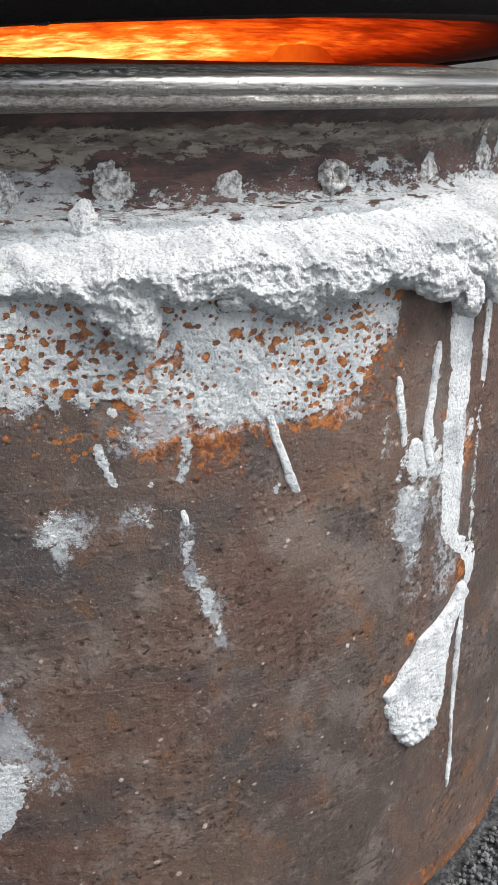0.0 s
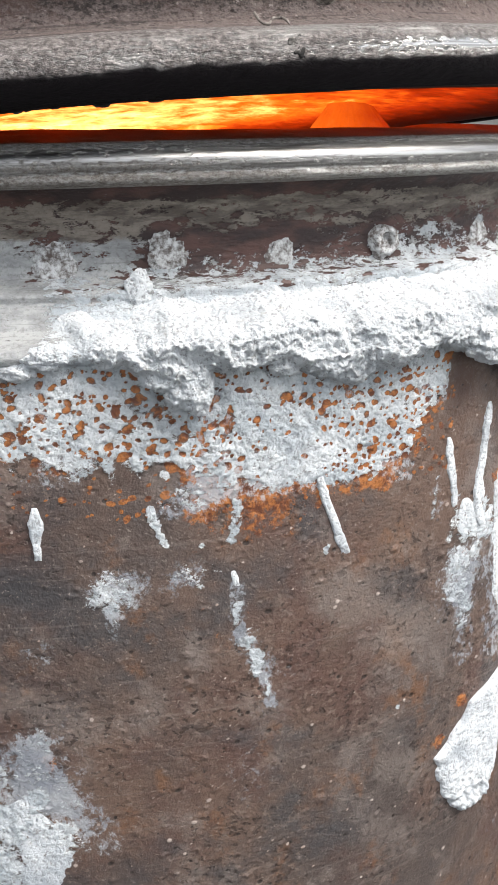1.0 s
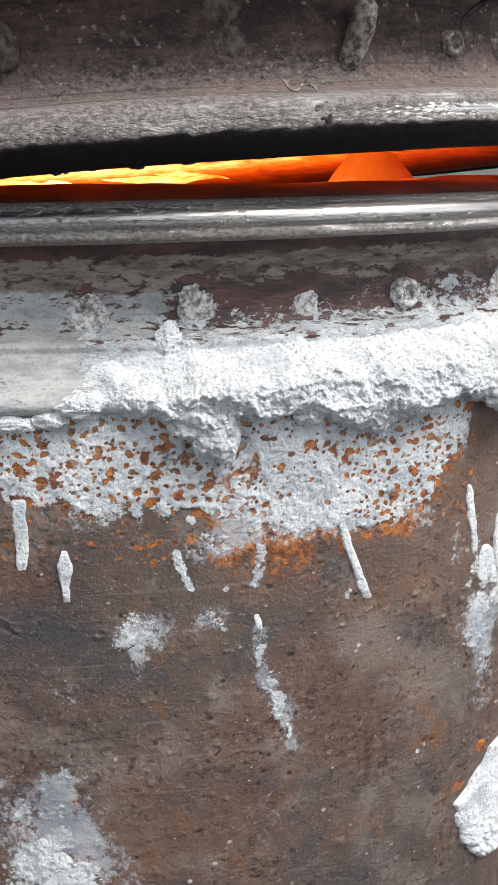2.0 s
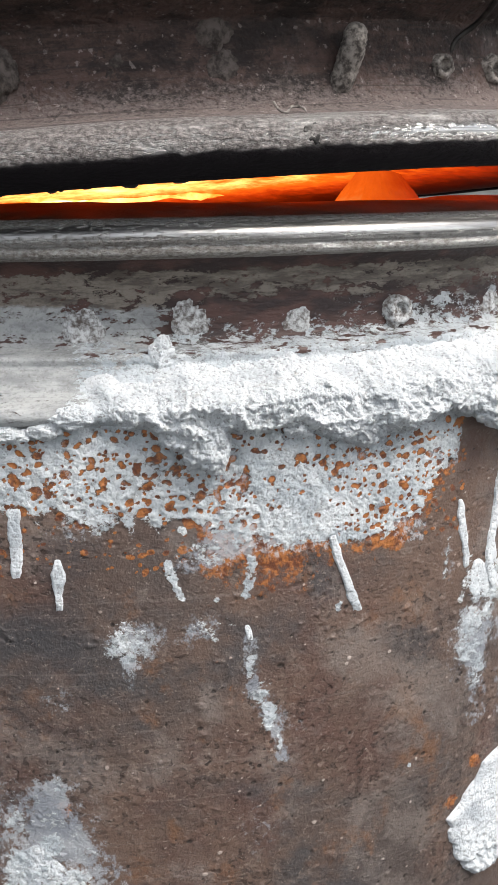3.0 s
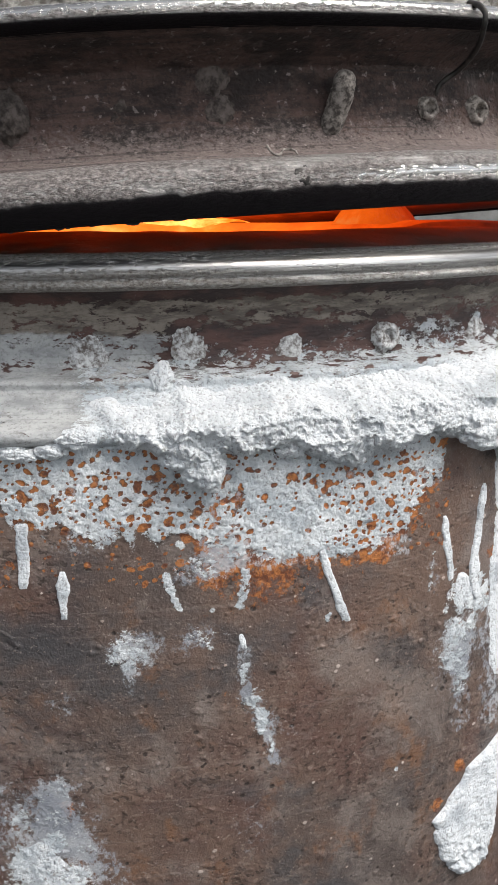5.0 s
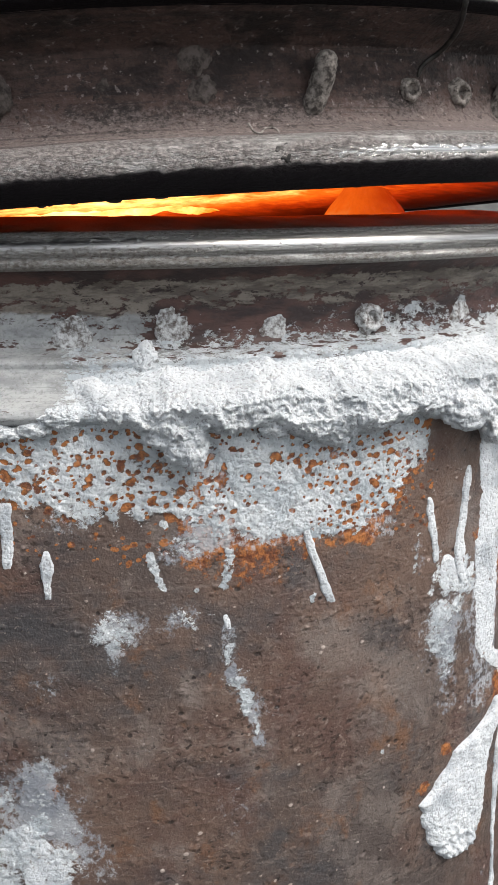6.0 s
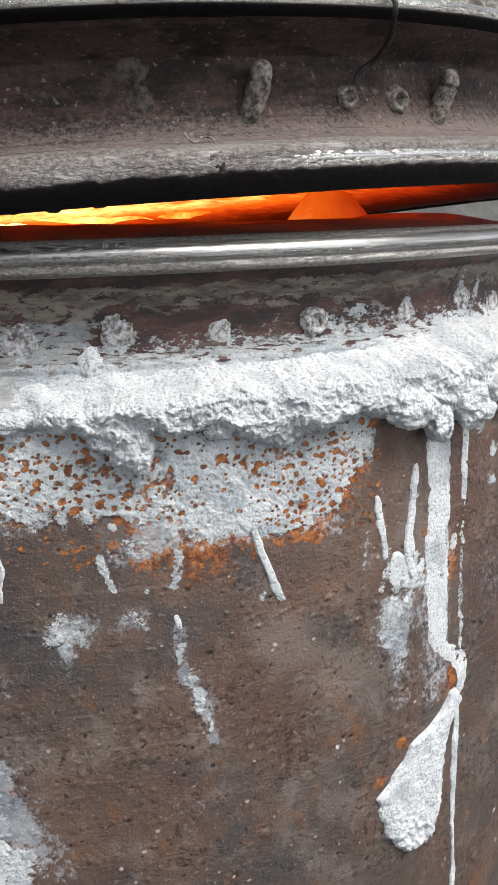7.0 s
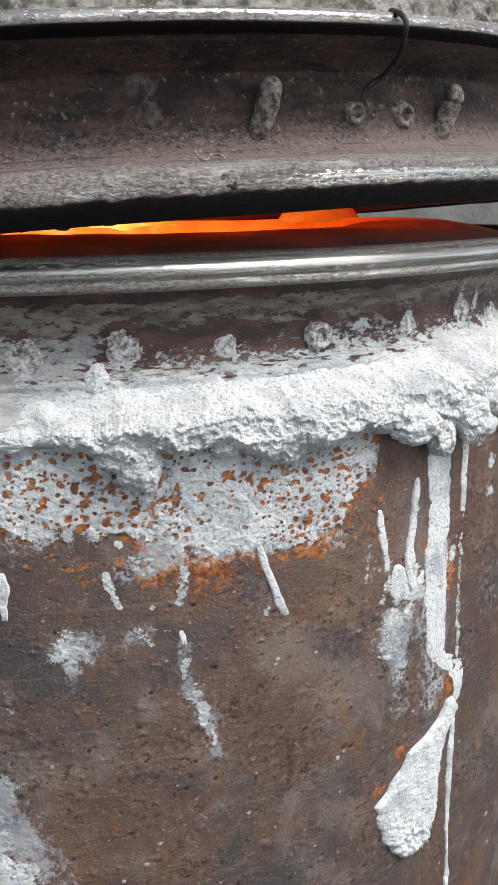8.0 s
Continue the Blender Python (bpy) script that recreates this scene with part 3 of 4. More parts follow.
def rim_fields(deg, r, z):
    s = np.radians(deg) * R
    top = along(deg, (-26, 0.29), (2, 0.302), (4.5, 0.3215), (10, 0.3235), (18, 0.3265), (26, 0.3268), (34, 0.3272), (41, 0.3280), (48, 0.3295), (84, 0.33))
    top = top + 0.0025 * fbm(s * 60, z * 20, 3, 6.0)
    lime = 0.74 * smooth(0.010, -0.010, z - top) * smooth(2, 6, deg)
    for at, h, w, t in ((38.5, 0.331, 0.004, 0.007), (46.5, 0.334, 0.004, 0.009), (49.5, 0.334, 0.003, 0.008), (33, 0.331, 0.008, 0.003), (12.2, 0.3265, 0.007, 0.006), (20.3, 0.3245, 0.006, 0.005), (4.9, 0.324, 0.006, 0.005), (29.6, 0.327, 0.006, 0.005), (9.9, 0.3215, 0.005, 0.005)):
        lime = np.maximum(lime, 0.75 * splash(deg, z, at, h, w, t, 0.3))
    lime = np.maximum(lime, 0.62 * smooth(0.302, 0.2995, z))
    clean = np.maximum(smooth(15, 3, deg), 0.72) * smooth(0.339, 0.330, z)
    flake = 0.32 + 0.42 * np.exp(-((deg - 19) / 4.5) ** 2) * np.exp(-((z - 0.331) / 0.006) ** 2) + 0.22 * smooth(30, 44, deg) * smooth(0.342, 0.332, z) - 0.24 * clean * smooth(0.335, 0.325, z)
    for at, h in ((28.4, 0.331), (12.0, 0.3335), (20.1, 0.3305), (4.6, 0.3305)):
        flake = flake + 0.35 * splash(deg, z, at, h, 0.0085, 0.007)
    flake = flake + 0.22 * smooth(5, -1, deg) * np.exp(-((z - 0.308) / 0.007) ** 2)
    # the term above 0.344 paints the bead's shadow line, the others are flaking
    flake = flake + 0.2 * smooth(4, 9, deg) * np.exp(-((z - 0.3235) / 0.006) ** 2) + 0.6 * smooth(0.344, 0.3475, z) + 0.36 * smooth(8, 15, deg) * np.exp(-((z - 0.329) / 0.008) ** 2)
    chip = (0.55 + 0.45 * smooth(2, 11, deg)) * np.exp(-((z - 0.3245) / 0.0065) ** 2)
    return {"lime": lime, "clean": clean, "flake": flake, "chip": chip}


def make_wall(parent):
    th = np.radians(np.concatenate([np.arange(-26, -8, 0.5), np.arange(-8, 56, 0.1), np.arange(56, 84.01, 0.5)]))
    zz = np.concatenate([np.arange(0, 0.08, 0.002), np.arange(0.08, 0.21, 0.00066), np.arange(0.21, WALL_TOP, 0.00045), [WALL_TOP]])
    T, Z = np.meshgrid(th, zz)
    s = T * R
    # features are evaluated at slightly shaken places, which frays their edges
    ds = 0.0016 * fbm(s * 330, Z * 330, 4, 50.0) + 0.0012 * fbm(s * 90, Z * 90, 2, 51.0)
    dz = 0.0016 * fbm(s * 330, Z * 330, 4, 52.0) + 0.0012 * fbm(s * 90, Z * 90, 2, 53.0)
    data = wall_fields(np.degrees(T + ds / R).ravel(), (Z + dz).ravel(), np.degrees(T + 0.3 * ds / R).ravel(), (Z + 0.3 * dz).ravel())
    coat = smooth(0.4, 0.65, data["lime"].reshape(T.shape) + 0.35 * fbm(s * 210, Z * 260, 4, 12.0))
    dent = 0.0006 * fbm(s * 12, Z * 12, 3) + coat * (0.00025 + 0.0007 * fbm(s * 420, Z * 470, 4, 4.0))
    dent = dent + np.where(Z < 0.012, 0.001 * fbm(s * 60, Z * 90, 3, 9.0), 0)
    # pits, blisters and specks, in clusters
    rng = random.Random(23)
    pit, speck = np.zeros(T.shape), np.zeros(T.shape)
    for _ in range(4200):
        d, h = rng.uniform(-8, 55), rng.uniform(0.01, 0.285)
        if float(fbm(d * 0.22, h * 42, 3, 71.0)) < rng.uniform(-0.45, 0.4):
            continue
        size = 0.00035 + 0.0007 * rng.random() ** 3
        a0, a1 = np.searchsorted(th, [math.radians(d) - 0.011, math.radians(d) + 0.011])
        b0, b1 = np.searchsorted(zz, [h - 0.0032, h + 0.0032])
        ss, vv = s[b0:b1, a0:a1] - math.radians(d) * R, Z[b0:b1, a0:a1] - h
        g = np.exp(-((ss / (size * rng.uniform(0.9, 1.6))) ** 2 + (vv / size) ** 2))
        kind = rng.random()
        if kind < 0.2:
            pit[b0:b1, a0:a1] += g
            dent[b0:b1, a0:a1] -= 0.0005 * g
        elif kind < 0.29:
            speck[b0:b1, a0:a1] += g
            dent[b0:b1, a0:a1] += 0.0004 * g
        else:
            dent[b0:b1, a0:a1] += rng.choice((-0.0004, 0.0006)) * g
    data["pit"], data["speck"] = pit.ravel(), speck.ravel()
    data["surf"] = np.stack([s.ravel(), Z.ravel(), 0 * s.ravel()], -1)
    co = around(T, R + dent, Z).reshape(-1, 3)
    link_mesh("wall", co, grid_faces(*T.shape), DRUM_STEEL, parent, "rust-brown steel sheet with white lime splashes", data)
    # the far side of the same shell
    th2 = np.radians(np.arange(84, 334.01, 4.0))
    T2, Z2 = np.meshgrid(th2, np.linspace(0, WALL_TOP, 12))
    d2 = {"surf": np.stack([T2.ravel() * R, Z2.ravel(), 0 * T2.ravel()], -1), "lime": 0.7 * smooth(0.26, 0.29, Z2.ravel()), "rust": 0 * T2.ravel(), "film": 0 * T2.ravel(), "pit": 0 * T2.ravel(), "speck": 0 * T2.ravel(), "scorch": 0 * T2.ravel(), "pale": 0 * T2.ravel()}
    link_mesh("back_wall", around(T2, R, Z2).reshape(-1, 3), grid_faces(*T2.shape), DRUM_STEEL, parent, "", d2)


def make_drip(parent, runs, thick, seed):
    """A run of set lime on the wall: (degrees, height, half width in metres) from top to bottom."""
    pts = np.array(runs, float)
    s, v = np.radians(pts[:, 0]) * R, pts[:, 1]
    d = np.concatenate([[0], np.cumsum(np.hypot(np.diff(s), np.diff(v)))])
    t = np.arange(0, d[-1], 0.0008)
    sc, vc, w = np.interp(t, d, s), np.interp(t, d, v), np.interp(t, d, pts[:, 2])
    cols = int(np.clip(2 * w.max() / 0.0009, 9, 60))
    u = np.linspace(-1, 1, cols)
    U, TT = np.meshgrid(u, t)
    W = w[:, None] + np.minimum(0.5 * w[:, None], 0.0017) * fbm(TT * 300, np.sign(U) * 7.0, 4, seed)
    S = sc[:, None] + U * W + 0.0006 * fbm(TT * 120, U * 0, 2, seed + 3)
    V = np.broadcast_to(vc[:, None], U.shape)
    ends = np.minimum(1, np.minimum(t, d[-1] - t) / 0.003)[:, None]
    dome = np.sqrt(np.clip(1 - U ** 4, 0, 1)) * np.sqrt(np.clip(ends, 0, 1))
    H = thick * dome * (0.8 + 0.25 * fbm(S * 130, V * 130, 4, seed)) + min(0.3 * thick, 0.0005) * (0.7 + (4.0 if thick > 0.003 else 0.3) * smooth(0.62, 0.95, TT / d[-1])) * dome * fbm(S * 520, V * 520, 4, seed + 1) - 0.0006
    H = np.where(np.abs(U) > 0.999, -0.0012, H)
    deg = S / R
    co = around(deg, R + H, V).reshape(-1, 3)
    return link_mesh("lime_drip", co, grid_faces(*U.shape), DRIP_LIME, parent)


def make_collar(parent):
    """Thick cement smeared over the joint between rim and drum."""
    th = np.radians(np.concatenate([np.arange(2.5, 56, 0.085), np.arange(56, 78, 0.4)]))
    zz = np.arange(0.276, 0.336, 0.0004)
    T, Z = np.meshgrid(th, zz)
    deg, s = np.degrees(T), T * R
    base = np.where(Z > 0.2998, rim_radius(Z), R)
    low = along(deg.ravel(), (2.5, 0.3045), (3.4, 0.3091), (4.2, 0.3035), (6.7, 0.2981), (8.9, 0.296), (10.7, 0.2908), (12.8, 0.2895), (13.7, 0.2952), (15, 0.294), (16.8, 0.2957), (18.7, 0.2932), (20.3, 0.2891), (23.1, 0.2874), (25.2, 0.288), (27.3, 0.2911), (28.9, 0.2958), (33.2, 0.2887), (35.2, 0.2916), (37.1, 0.2866), (40.5, 0.2871), (42.8, 0.29), (50, 0.293), (60, 0.295), (78, 0.295)).reshape(T.shape)
    low = low + 0.0030 * fbm(s * 110, Z * 60, 4, 14.0)
    top = along(deg.ravel(), (2.5, 0.312), (4.5, 0.3160), (9, 0.3150), (11, 0.3165), (20, 0.3165), (27, 0.3170), (33, 0.319), (40, 0.321), (50, 0.3225), (78, 0.3225)).reshape(T.shape)
    top = top + 0.0040 * fbm(s * 75, Z * 10 + 3, 3, 15.0)
    inside = np.minimum(smooth(-0.0005, 0.0028, Z - low), smooth(-0.004, 0.011, top - Z)) * smooth(3.4, 9.5, deg + 1.4 * fbm(Z * 260, Z * 0, 3, 2.0))
    mid = smooth(0.62, 1.0, (Z - low) / (top - low + 1e-6))
    bulge = 0.0022 + 0.0062 * smooth(0.0, 0.3, (Z - low) / (top - low + 1e-6)) - 0.0095 * mid
    bulge = bulge + np.where(Z < 0.2998, 0.001, 0)
    skin = base + inside * (0.2905 + bulge - base)
    V = np.vstack([0 * T[:1], np.cumsum(np.hypot(np.diff(Z, axis=0), np.diff(skin, axis=0)), axis=0)])
    lumps = 0.0040 * fbm(s * 55 + V * 35, V * 65, 2, 16.0) + 0.0010 * fbm(s * 200 + V * 60, V * 190, 3, 17.0) + 0.0015 * fbm(s * 640, V * 620, 2, 18.0)
    # folds of the trowelled stuff
    fold = 0.0030 * np.abs(fbm(s * 70 + V * 60, V * 55 - s * 30, 2, 19.0))
    Rr = base - 0.0025 + inside * (0.2905 + bulge + lumps - fold - base + 0.0025)
    grit = 0.0014 * fbm(s * 110, V * 100, 2, 20.0) + 0.0005 * fbm(s * 230, V * 220, 3, 23.0) + 0.0012 * fbm(s * 640, V * 620, 2, 24.0)
    co = around(T, Rr, Z - inside * grit).reshape(-1, 3)
    return link_mesh("cement_collar", co, grid_faces(*T.shape), CEMENT, parent, "rough white cement smeared round the joint")


def make_lump(name, parent, at, r, height, size, mat, seed, label="", squash=(1, 1, 1), fine=5):
    """A craggy lump of set stuff at an angle, a radius and a height."""
    bm = bmesh.new()
    bmesh.ops.create_icosphere(bm, subdivisions=fine, radius=1.0)
    a = math.radians(at)
    turn = Matrix.Rotation(a, 3, "Z")
    for v in bm.verts:
        p = v.co.copy()
        k = 1 + 0.32 * noise.noise(p * 1.4 + Vector((seed, 0, 0))) + 0.18 * noise.noise(p * 3.1 + Vector((0, seed, 0))) + 0.09 * noise.noise(p * 7 + Vector((0, 0, seed))) + 0.05 * noise.noise(p * 15)
        p = Vector((p.x * squash[0], p.y * squash[1], p.z * squash[2])) * (k * size)
        v.co = turn @ p + Vector((r * math.sin(a), -r * math.cos(a), height))
    return part(name, bm, mat, parent, label)


def make_nut(name, parent, at, r, height, size, mat, ring=True, seed=0.0, label="", out=0.005):
    """A caked hexagon nut with the end of its bolt, on a rim."""
    bm = bmesh.new()
    rows = [(1.18, -0.3), (1.15, 0.12), (1.0, 0.2), (0.97, 0.8), (0.8, 1.0), (0.55, 1.0), (0.5, 0.4 if ring else 1.25), (0.3, 0.3 if ring else 1.45), (0.02, 0.35 if ring else 1.5)]
    loops = []
    a = math.radians(at)
    turn = Matrix.Rotation(a, 3, "Z")
    for k, (rr, h) in enumerate(rows):
        loop = []
        for j in range(24):
            t = j * math.tau / 24
            hexa = 1 / max(math.cos((t + 0.3) % (math.pi / 3) - math.pi / 6), 0.1) * 0.9 if 2 <= k <= 4 else 1
            q = Vector((math.cos(t), math.sin(t), h))
            w = rr * hexa * size * (1 + 0.12 * noise.noise(q * 2 + Vector((seed, 0, 0))) + 0.05 * noise.noise(q * 7))
            p = Vector((w * math.cos(t), -h * out * (1 + 0.2 * noise.noise(q * 3 + Vector((0, seed, 0)))), w * math.sin(t)))
            loop.append(bm.verts.new(turn @ p + Vector((r * math.sin(a), -r * math.cos(a), height))))
        loops.append(loop)
    for la, lb in zip(loops[:-1], loops[1:]):
        for j in range(24):
            bm.faces.new((la[j], la[(j + 1) % 24], lb[(j + 1) % 24], lb[j]))
    bm.faces.new(loops[-1])
    bmesh.ops.recalc_face_normals(bm, faces=bm.faces[:])
    return part(name, bm, mat, parent, label)


def tube(name, parent, points, radius, mat, label="", sides=8, rough=0.0):
    """A bent rod through the points."""
    pts = [Vector(p) for p in points]
    fine = []
    for k in range(len(pts) - 1):
        p0, p1, p2, p3 = pts[max(k - 1, 0)], pts[k], pts[k + 1], pts[min(k + 2, len(pts) - 1)]
        for j in range(6):
            t = j / 6
            fine.append(0.5 * (2 * p1 + (p2 - p0) * t + (2 * p0 - 5 * p1 + 4 * p2 - p3) * t * t + (3 * p1 - p0 - 3 * p2 + p3) * t ** 3))
    fine.append(pts[-1])
    bm, loops = bmesh.new(), []
    for k, p in enumerate(fine):
        way = (fine[min(k + 1, len(fine) - 1)] - fine[max(k - 1, 0)]).normalized()
        side = way.cross(Vector((0.3, -0.2, 0.93))).normalized()
        up = side.cross(way)
        loops.append([bm.verts.new(p + (side * math.cos(j * math.tau / sides) + up * math.sin(j * math.tau / sides)) * radius * (1 if k < len(fine) - 6 else (0.986, 0.943, 0.866, 0.745, 0.553, 0.15)[k - len(fine) + 6]) * (1 + rough * noise.noise(p * 900 + Vector((j, 0, 0))))) for j in range(sides)])
    for la, lb in zip(loops[:-1], loops[1:]):
        for j in range(sides):
            bm.faces.new((la[j], la[(j + 1) % sides], lb[(j + 1) % sides], lb[j]))
    bm.faces.new(loops[0]), bm.faces.new(loops[-1])
    bmesh.ops.recalc_face_normals(bm, faces=bm.faces[:])
    return part(name, bm, mat, parent, label)


def make_furnace():
    furnace = tagged(new("furnace_drum"), "round rusty steel melting furnace, caked with white cement", "furnace")
    make_wall(furnace)
    rim = lathe("wheel_rim", RIM_PROFILE, RIM_PAINT, furnace, "worn grey steel rim with flaking paint", fields=rim_fields)
    bead = [(0.262, 0.3540), (0.2665, 0.3590), (0.2695, 0.3598), (0.2720, 0.3592), (0.2745, 0.3612), (0.2790, 0.3628), (0.2840, 0.3612), (0.2868, 0.3575), (0.2864, 0.3550), (0.2848, 0.3540), (0.2860, 0.3530), (0.2856, 0.3510), (0.2800, 0.3498), (0.2730, 0.3497)]
    # grime thinned round 0.3585 paints the bead's highlight band
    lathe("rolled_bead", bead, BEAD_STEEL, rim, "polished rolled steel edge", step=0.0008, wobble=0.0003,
          # the groove on the bead's inner side is near-black
          fields=lambda deg, r, z: {"grime": 0.52 - 0.16 * smooth(5, 30, deg) - 0.5 * np.exp(-((z - 0.3585) / 0.0022) ** 2) + 0.2 * smooth(0.3598, 0.3614, z) + 0.1 * smooth(0.3545, 0.353, z), "blackening": smooth(0.2785, 0.2755, r) * smooth(0.353, 0.3545, z)})
    lining = [(0.2685, 0.3545), (0.2655, 0.3575), (0.258, 0.3595), (0.235, 0.3635), (0.205, 0.3658), (0.185, 0.3652), (0.175, 0.360), (0.172, 0.34), (0.168, 0.25), (0.165, 0.1), (0.02, 0.095), (0.0, 0.095)]
    hot = lathe("lining", lining, HOT_BODY, furnace, "red-hot refractory lining", step=0.003, wobble=0.0010, fine=0.5)
    for v in hot.data.vertices:
        inner = min(1.0, max(0.0, (0.262 - math.hypot(v.co.x, v.co.y)) / 0.04)) if v.co.z > 0.35 else 0.0
        if v.co.y > -0.1:
            v.co.z += 0.0020 * inner * min(1.0, max(0.0, (v.co.x - 0.1) / 0.06))
        v.co.z += inner * (0.0012 + 0.0022 * min(1.0, max(0.0, (0.1 - v.co.x) / 0.2)))
    make_collar(furnace)
    # runs of lime on the wall
    d = lambda *runs, thick=0.0016, seed=0.0: make_drip(furnace, runs, thick, seed)
    d((37.7, 0.293, 0.0088), (37.75, 0.28, 0.0080), (37.9, 0.262, 0.0077), (37.95, 0.243, 0.0080), (37.8, 0.228, 0.0086), (37.9, 0.2105, 0.0080), (38.0, 0.2, 0.0074), (38.05, 0.1905, 0.0066), (38.4, 0.1865, 0.0062), (39.6, 0.182, 0.0080), (40.7, 0.1775, 0.0076), (41.4, 0.171, 0.0050), (41.6, 0.1655, 0.0040), (41.1, 0.160, 0.0040), (40.9, 0.1565, 0.0012), thick=0.0014, seed=1)
    d((40.3, 0.1635, 0.0022), (40.0, 0.157, 0.0058), (38.9, 0.151, 0.0085), (37.4, 0.146, 0.0128), (36.2, 0.1345, 0.0165), (35.3, 0.1268, 0.0205), (35.3, 0.1165, 0.0192), (35.6, 0.106, 0.0165), (35.9, 0.0985, 0.0125), (36.0, 0.0925, 0.0065), thick=0.0042, seed=4)
    d((41.0, 0.16, 0.0018), (40.85, 0.14, 0.0024), (40.7, 0.1214, 0.0026), (40.7, 0.105, 0.002), (40.75, 0.092, 0.0014), (40.9, 0.08, 0.0009), (41.0, 0.0675, 0.0020), (41.0, 0.06, 0.0026), (41.0, 0.05, 0.0008), thick=0.0014, seed=5)
    d((35.2, 0.272, 0.0010), (35.05, 0.266, 0.0022), (34.75, 0.2511, 0.0024), (34.45, 0.2425, 0.0026), (34.5, 0.234, 0.0028), (34.8, 0.2262, 0.0026), (35.0, 0.2215, 0.0012), thick=0.0020, seed=6)
    d((33.1, 0.2375, 0.001), (33.3, 0.234, 0.0042), (33.5, 0.2295, 0.0066), (33.7, 0.2245, 0.0064), (33.9, 0.2195, 0.004), thick=0.0013, seed=15)
    d((36.0, 0.232, 0.001), (35.8, 0.2275, 0.0034), (35.6, 0.2225, 0.0048), (35.7, 0.219, 0.002), thick=0.0012, seed=16)
    d((31.2, 0.263, 0.001), (31.3, 0.2585, 0.0020), (31.6, 0.2498, 0.0021), (32.0, 0.240, 0.0021), (32.3, 0.233, 0.0016), thick=0.0016, seed=7)
    d((39.9, 0.238, 0.001), (39.95, 0.2345, 0.0026), (39.9, 0.2305, 0.0024), (39.8, 0.227, 0.001), thick=0.0012, seed=17)
    d((-0.3, 0.149, 0.0015), (-0.3, 0.1445, 0.005), (0.0, 0.138, 0.0075), (0.7, 0.130, 0.0092), (0.9, 0.121, 0.0105), (0.3, 0.112, 0.0085), (-0.3, 0.104, 0.005), (-0.5, 0.099, 0.0015), thick=0.0012, seed=18)
    d((41.2, 0.288, 0.0028), (41.1, 0.27, 0.0026), (41.1, 0.2506, 0.0025), (41.1, 0.246, 0.0012), thick=0.0013, seed=8)
    d((20.7, 0.258, 0.0016), (20.9, 0.2535, 0.0018), (21.5, 0.245, 0.0018), (22.3, 0.233, 0.0024), (22.8, 0.2265, 0.002), thick=0.0016, seed=9)
    d((2.6, 0.2568, 0.0012), (2.6, 0.2515, 0.0029), (2.55, 0.2465, 0.0024), (2.5, 0.2435, 0.0013), (2.5, 0.238, 0.0013), thick=0.0018, seed=10)
    d((0.1, 0.275, 0.0028), (0.0, 0.262, 0.0024), (-0.2, 0.249, 0.0022), thick=0.0010, seed=11)
    d((14.6, 0.2295, 0.001), (14.8, 0.226, 0.0014), (15.0, 0.2215, 0.0012), thick=0.001, seed=12)
    # clumps hanging from the collar
    for at, r, h, size, squash, seed in ((12.3, 0.2935, 0.2925, 0.0062, (1.15, 0.75, 1.25), 1), (10.8, 0.2940, 0.2965, 0.005, (1.3, 0.8, 0.9), 2), (18.3, 0.2915, 0.2965, 0.0042, (1.2, 0.7, 1), 3),
                                         (33.2, 0.2985, 0.2965, 0.0078, (1.35, 0.9, 0.95), 4), (36.2, 0.297, 0.2885, 0.0062, (1, 0.9, 1.2), 5), (39.5, 0.2985, 0.2935, 0.0085, (1.1, 0.9, 1), 6),
                                         (42.2, 0.299, 0.299, 0.007, (1, 0.9, 1), 7), (47.5, 0.298, 0.2965, 0.008, (1.3, 0.9, 0.8), 8), (9.9, 0.2772, 0.3195, 0.0040, (0.95, 0.45, 1.45), 9), (-5.0, 0.2915, 0.2985, 0.0030, (2.4, 0.5, 0.7), 11), (-2.4, 0.2918, 0.2982, 0.0032, (2.0, 0.5, 0.8), 12), (0.3, 0.2918, 0.2985, 0.0034, (2.0, 0.5, 0.8), 13), (2.6, 0.292, 0.2995, 0.0032, (1.6, 0.6, 0.9), 14), (4.2, 0.2925, 0.3035, 0.004, (1.6, 0.7, 0.8), 10)):
        make_lump("cement_lump", furnace, at, r, h, size, CEMENT, seed * 3.7, squash=squash)
    # caked nuts in the well of the rim
    make_nut("nut", rim, 28.4, 0.2668, 0.3290, 0.0055, CAKED_STEEL, seed=1.0, out=0.0042)
    make_lump("caked_nut", rim, 28.0, 0.2685, 0.3268, 0.0042, CAKED_STEEL, 21.0, squash=(0.8, 0.5, 0.9))
    for at, h, size, seed in ((12.0, 0.3300, 0.0065, 3), (20.1, 0.3268, 0.005, 5), (4.6, 0.3268, 0.0066, 7), (38.5, 0.3280, 0.005, 9), (47.0, 0.3310, 0.006, 11), (53.5, 0.326, 0.006, 13)):
        make_lump("caked_nut", rim, at, 0.2670, h, size * 0.95, CAKED_STEEL, seed, squash=(1.1, 0.28, 1.05))
    # block that holds the lid up
    bm = bmesh.new()
    bmesh.ops.create_cone(bm, cap_ends=True, segments=40, radius1=0.0310, radius2=0.0135, depth=0.022)
    bmesh.ops.subdivide_edges(bm, edges=bm.edges[:], cuts=2)
    for v in bm.verts:
        v.co += Vector((0.157, 0.100, 0.3775)) + 0.0015 * noise.noise_vector(v.co * 150)
    part("support_block", bm, HOT_BLOCK, furnace, "red-hot refractory wedge")
    return furnace


# ---- lid ----
LID_LOW, LID_ROLL, LID_TILT = 0.3641, -1.146, -3.2


